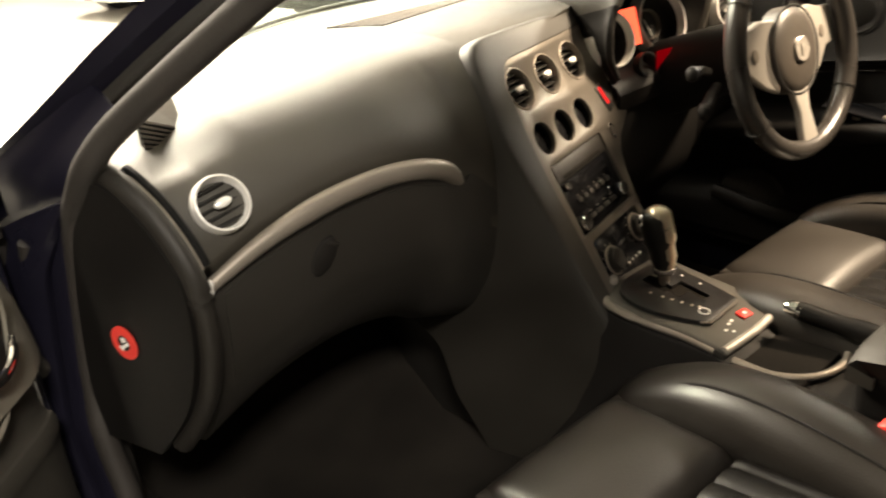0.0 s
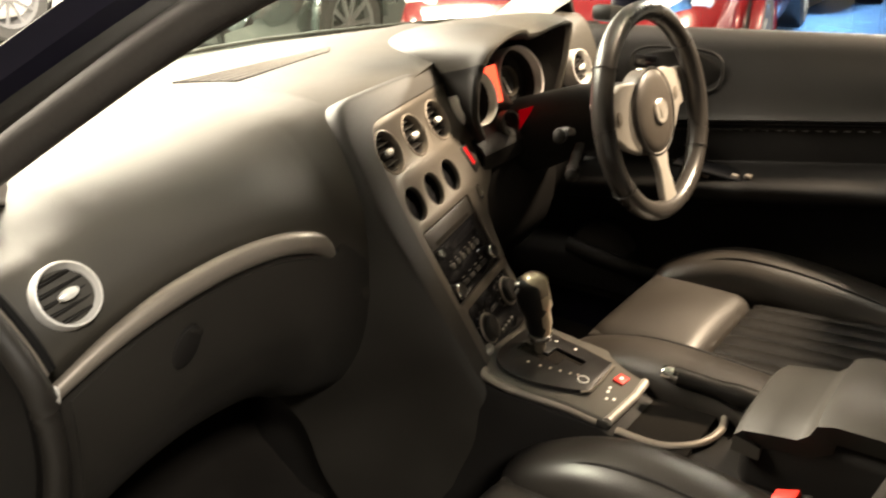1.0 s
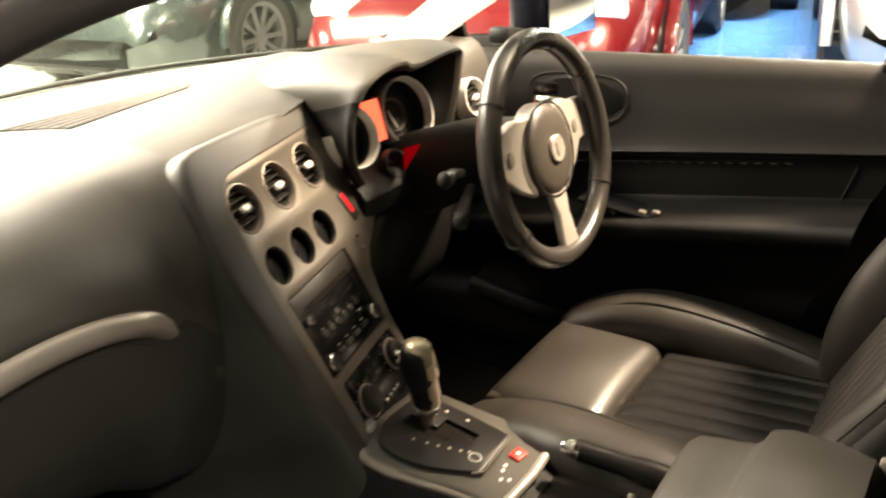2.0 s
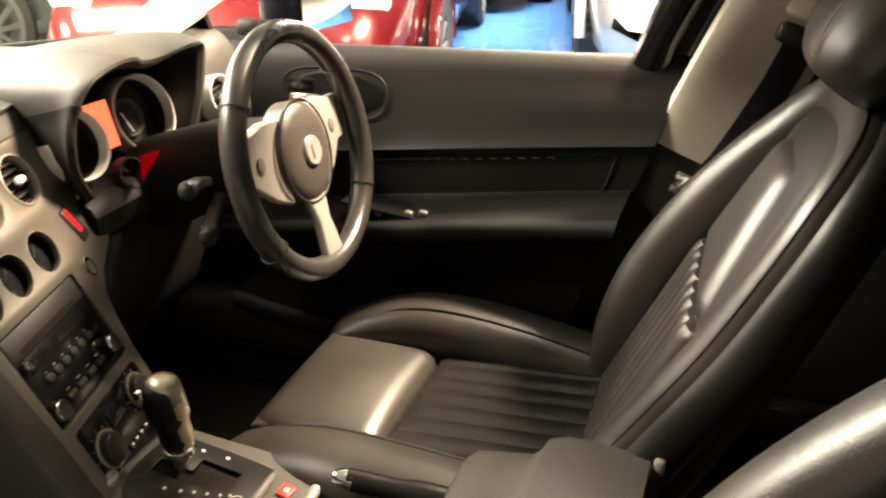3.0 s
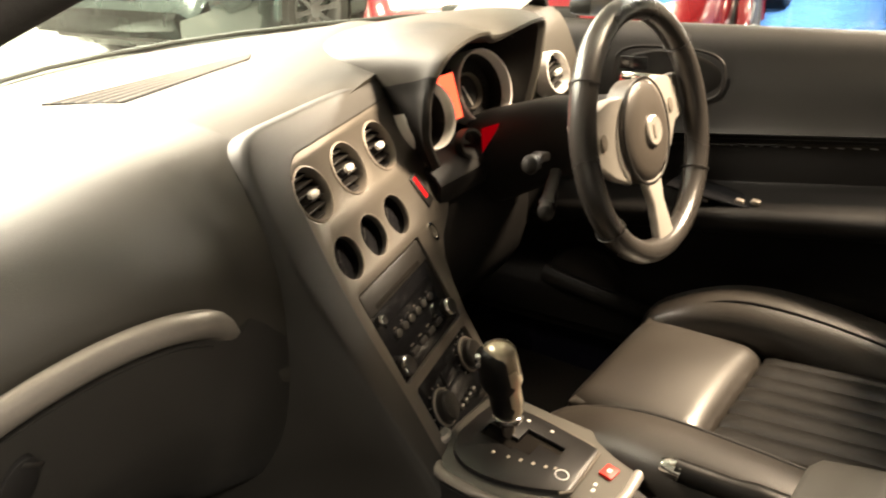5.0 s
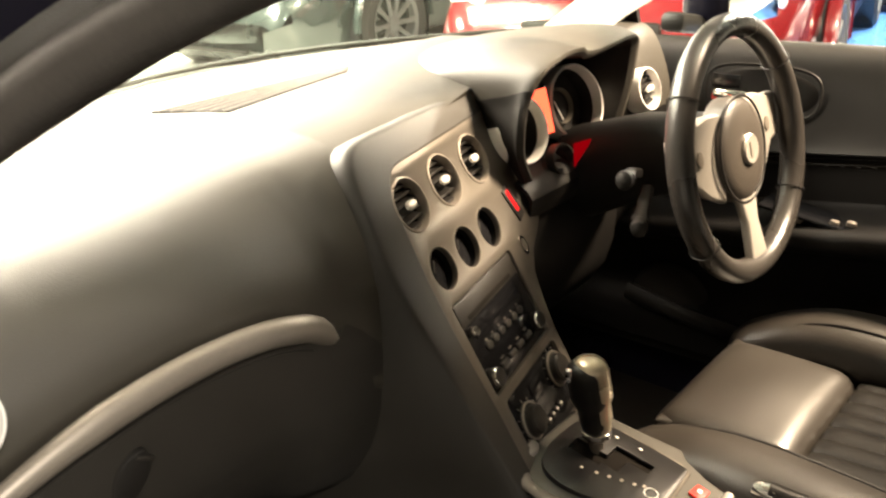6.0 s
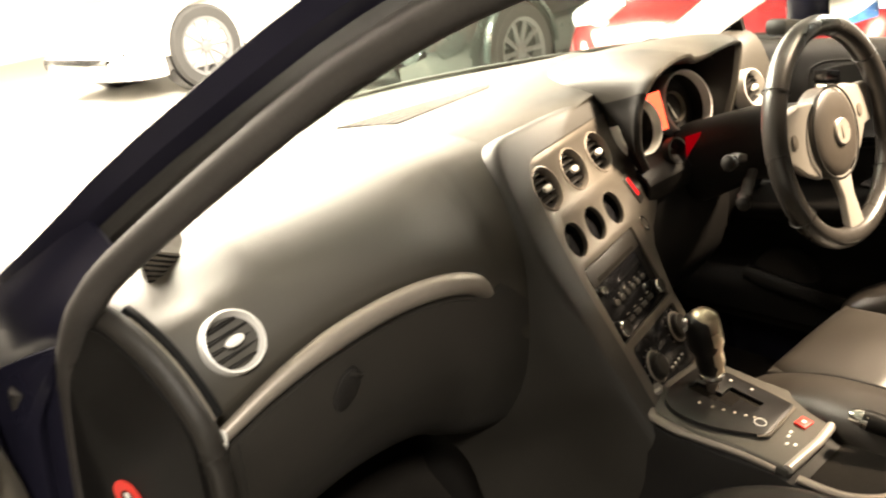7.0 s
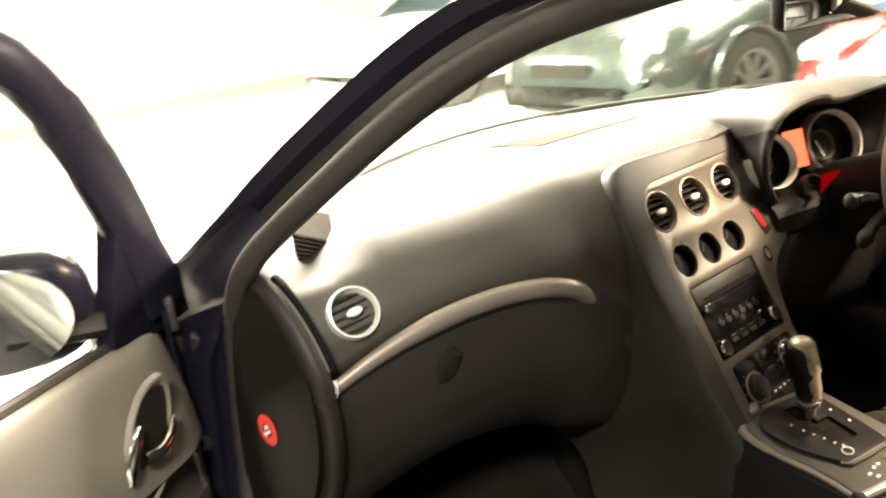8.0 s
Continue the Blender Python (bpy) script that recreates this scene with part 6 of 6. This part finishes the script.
    fr = smooth_line([Q(0.02, 0.0, 0.9), Q(0.04, -0.005, 1.0), Q(0.068, -0.008, 1.09), Q(0.1, -0.01, 1.165), Q(0.138, -0.012, 1.225), Q(0.18, -0.015, 1.265), Q(0.28, -0.03, 1.305), Q(0.45, -0.06, 1.32), Q(0.65, -0.08, 1.325), Q(0.85, -0.09, 1.3), Q(0.98, -0.09, 1.2), Q(1.02, -0.03, 0.92)], 40)
    part("window_frame", sweep(fr, [(0.045, 0.016)] * 9 + [(0.04, 0.018)] * 4 + [(0.034, 0.018)] * 27, 12, up=tuple(inn), power=3), M_PAINT, d, "dark painted window frame")
    glass = []
    for k in range(10):
        s = 0.16 + 0.8 * k / 9
        hi = Q(s, -0.08, 1.18 + 0.09 * min(1, k / 4) - 0.02 * max(0, k - 7))
        lo = Q(s, -0.015, bz(s) - 0.02)
        glass.append([lo.lerp(hi, q / 5) for q in range(6)])
    pane = part("door_glass", thick(glass, 0.004), M_SIDEGLASS, d, "clear door window")
    pane.visible_shadow = False
    mm = cols(dirv * -1, up, (dirv * -1).cross(up), Q(0.17, -0.13, 0.955))
    rows = []
    for k in range(10):
        v = -1 + 2 * k / 9
        f = max(0.05, (1 - abs(v) ** 2.6) ** 0.4)
        rows.append([mm @ Vector((0.115 * f * math.copysign(abs(math.cos(a)) ** 0.75, math.cos(a)), 0.082 * f * math.copysign(abs(math.sin(a)) ** 0.75, math.sin(a)), -0.05 * v)) for a in [2 * math.pi * q / 28 for q in range(28)]])
    rotm = Matrix.Translation(Q(0.17, -0.13, 0.955)) @ Matrix.Rotation(radians(-62), 4, "Z") @ Matrix.Translation(-Q(0.17, -0.13, 0.955))
    bm = loft(rows, closed=True, caps=True)
    bm.transform(rotm)
    shell = part("outside_mirror", bm, M_PAINT, d, "dark outside mirror shell")
    gm = rotm @ mm
    part("mirror_glass", lathe([(0.001, 0.0), (0.95, 0.0), (0.95, -0.04), (0.001, -0.04)], gm @ pose(0, 0, 0.056) @ Matrix.Diagonal((0.102, 0.072, 0.1, 1)), 32), M_MIRROR, shell, "mirror glass")
    part("mirror_arm", sweep([Q(0.12, -0.02, 0.915), Q(0.16, -0.07, 0.92), Q(0.2, -0.11, 0.93)], (0.03, 0.018), 10), M_BLACK, shell)


passenger_door()

# ---- parked cars ----
def wheel(parent, m, r=0.315, spokes=10):
    w = part("wheel", lathe([(r * 0.66, -0.09), (r * 0.92, -0.1), (r, -0.07), (r, 0.07), (r * 0.92, 0.1), (r * 0.68, 0.09), (r * 0.66, 0.06)], m, 40, ends=False), M_TYRE, parent, "black tyre")
    rim = part("rim", lathe([(r * 0.68, 0.09), (r * 0.7, 0.096), (r * 0.62, 0.085), (r * 0.6, 0.04), (r * 0.6, -0.06), (0.03, -0.07)], m, 40, ends=False), M_ALLOY, w, "silver alloy rim")
    for k in range(spokes):
        a = 2 * math.pi * k / spokes
        sp = [m @ Vector((0.04 * math.cos(a), 0.04 * math.sin(a), 0.06)), m @ Vector((r * 0.35 * math.cos(a), r * 0.35 * math.sin(a), 0.072)), m @ Vector((r * 0.63 * math.cos(a), r * 0.63 * math.sin(a), 0.078))]
        bm = sweep(sp, [(0.018, 0.012), (0.014, 0.012), (0.02, 0.01)], 8, up=tuple(m.to_3x3() @ Vector((0, 0, 1))))
        part("spoke", bm, M_ALLOY, w)
    part("hub_cap", lathe([(0.045, 0.05), (0.045, 0.075), (0.03, 0.082), (0.001, 0.083)], m, 20), M_ALLOY, w)


for sx in (-1, 1):
    for wy in (1.15, -1.52):
        wheel(OWN[0], pose(0.01 + sx * 0.74, wy, 0.315, 0, 90 * sx))


def parked_car(name, label, place, heading, paint, mouth=M_BLACK, length=4.3, width=1.76, height=1.42, tyre=0.315):
    """A car in its own frame: x to its front, y to its left, wheels on z = 0."""
    c = thing(name, label, "car", "parked cars", place)
    M = Matrix.Translation(place) @ Matrix.Rotation(radians(heading), 4, "Z")
    hw = width / 2
    xs = [-0.5, -0.49, -0.46, -0.38, -0.26, -0.1, 0.06, 0.2, 0.32, 0.42, 0.47, 0.495, 0.5]
    tops = [0.55, 0.8, 0.93, 0.98, 0.96, 0.95, 0.945, 0.93, 0.86, 0.75, 0.66, 0.55, 0.45]
    lows = [0.42, 0.3, 0.24, 0.2, 0.2, 0.2, 0.2, 0.2, 0.2, 0.2, 0.22, 0.27, 0.34]
    wid = [0.72, 0.86, 0.94, 0.98, 1, 1, 1, 0.99, 0.97, 0.92, 0.85, 0.76, 0.7]
    rows = []
    for k in range(37):
        f = k / 36
        x = -0.5 + f
        t, l, w = (float(np.interp(x, xs, q)) for q in (tops, lows, wid))
        w *= hw
        side = [(0, t + 0.03), (0.45 * w, t + 0.02), (0.8 * w, t - 0.01), (0.93 * w, t - 0.06), (0.985 * w, t - 0.16), (w, (t + l) / 2), (0.97 * w, l + 0.1), (0.9 * w, l), (0.4 * w, l - 0.02), (0, l - 0.02)]
        ring = side + [(-y, z) for y, z in side[-2:0:-1]]
        rows.append([M @ Vector((x * length, y, z)) for y, z in ring])
    part("body", loft(rows, closed=True, caps=True), paint, c, "glossy painted body")
    # greenhouse
    gx = [-0.42, -0.3, -0.18, -0.02, 0.1, 0.2, 0.27]
    gz = [0.93, 1.22, 1.36, height, 1.36, 1.12, 0.92]
    gr = []
    for k in range(25):
        x = -0.42 + 0.69 * k / 24
        z = float(np.interp(x, gx, gz))
        f = (z - 0.9) / (height - 0.9)
        w0, w1 = hw * 0.9, hw * (0.9 - 0.24 * max(f, 0.02))
        side = [(0, z + 0.015), (0.7 * w1, z + 0.01), (0.95 * w1, z - 0.012), (w1, z - 0.03 * f - 0.01), ((w0 + w1) / 2, 0.9 + (z - 0.9) * 0.5), (w0, 0.9), (0, 0.88)]
        ring = side + [(-y, q) for y, q in side[-2:0:-1]]
        gr.append([M @ Vector((x * length, y, q)) for y, q in ring])
    part("glasshouse", loft(gr, closed=True, caps=True), M_CGLASS, c, "dark glass of the cabin")
    roof = []
    for k in range(10):
        x = -0.2 + 0.27 * k / 9
        z = float(np.interp(x, gx, gz)) + 0.02
        roof.append([M @ Vector((x * length, hw * 0.68 * s, z - 0.02 * s * s)) for s in [q / 4 - 1 for q in range(9)]])
    part("roof", thick(roof, 0.03), paint, c)
    for sy in (-1, 1):
        for a, b in (((0.265, 0.9, 0.92), (0.085, 0.67, 1.385)), ((-0.06, 0.9, 0.93), (-0.08, 0.68, 1.4)), ((-0.4, 0.88, 0.95), (-0.2, 0.67, 1.37))):
            part("window_pillar", sweep([M @ Vector((a[0] * length, sy * hw * a[1], a[2])), M @ Vector((b[0] * length, sy * hw * b[1], b[2]))], (0.035, 0.03), 8), paint, c)
        lamp = M @ pose(0.445 * length, sy * hw * 0.68, 0.66, 0, 18, sy * 28)
        hl = part("headlight", rbox(0.2, 0.26, 0.13, lamp, 0.055, 3), M_LENS, c, "clear glass headlight")
        part("mirror", rbox(0.12, 0.2, 0.13, M @ pose(0.16 * length, sy * (hw + 0.08), 1.0), 0.04, 3), paint, c, "painted wing mirror")
        for fx in (0.3, -0.3):
            arch = [M @ Vector((fx * length + (tyre + 0.045) * math.cos(a), sy * (hw - 0.004), tyre + 0.005 + (tyre + 0.045) * math.sin(a))) for a in [math.pi * k / 14 for k in range(15)]]
            part("wheel_arch", sweep(arch, (0.03, 0.02), 8), paint, c)
            disc = M @ pose(fx * length, sy * (hw - 0.1), tyre + 0.005, 90 if sy < 0 else -90)
            part("arch_liner", lathe([(tyre + 0.035, 0.098), (tyre + 0.035, -0.1), (0.001, -0.1)], disc, 30, ends=False), M_GLOSSBLACK, c)
            wheel(c, M @ pose(fx * length, sy * (hw - 0.085), tyre, 90 if sy < 0 else -90), tyre)
    part("grille", rbox(0.05, 0.6, 0.16, M @ pose(0.492 * length, 0, 0.5), 0.02), mouth, c, "front grille")
    part("lower_intake", rbox(0.05, 0.9, 0.12, M @ pose(0.492 * length, 0, 0.32), 0.02), mouth, c)
    return c


H0 = 192
parked_car("red_car", "glossy red hatchback parked beside the lane", (4.6, 1.87, 0), H0, M_CREDPAINT)
parked_car("dark_car", "dark green car parked nose out", (4.585, 4.294, 0), 185, M_CDARK)
parked_car("white_car", "white car with silver alloy wheels, parked", (4.361, 7.98, 0), 185, M_CWHITE, M_CSILVER, tyre=0.38)
parked_car("silver_car", "pale silver car parked across the blue lane", (5.83, -0.34, 0), H0, M_CSILVER)
parked_car("blue_car", "dark car parked at the end of the blue lane", (9.2, 1.0, 0), 100, M_CDARK)
parked_car("violet_car", "violet-blue car parked behind the red car", (8.4, 2.15, 0), H0, M_CVIOLET)
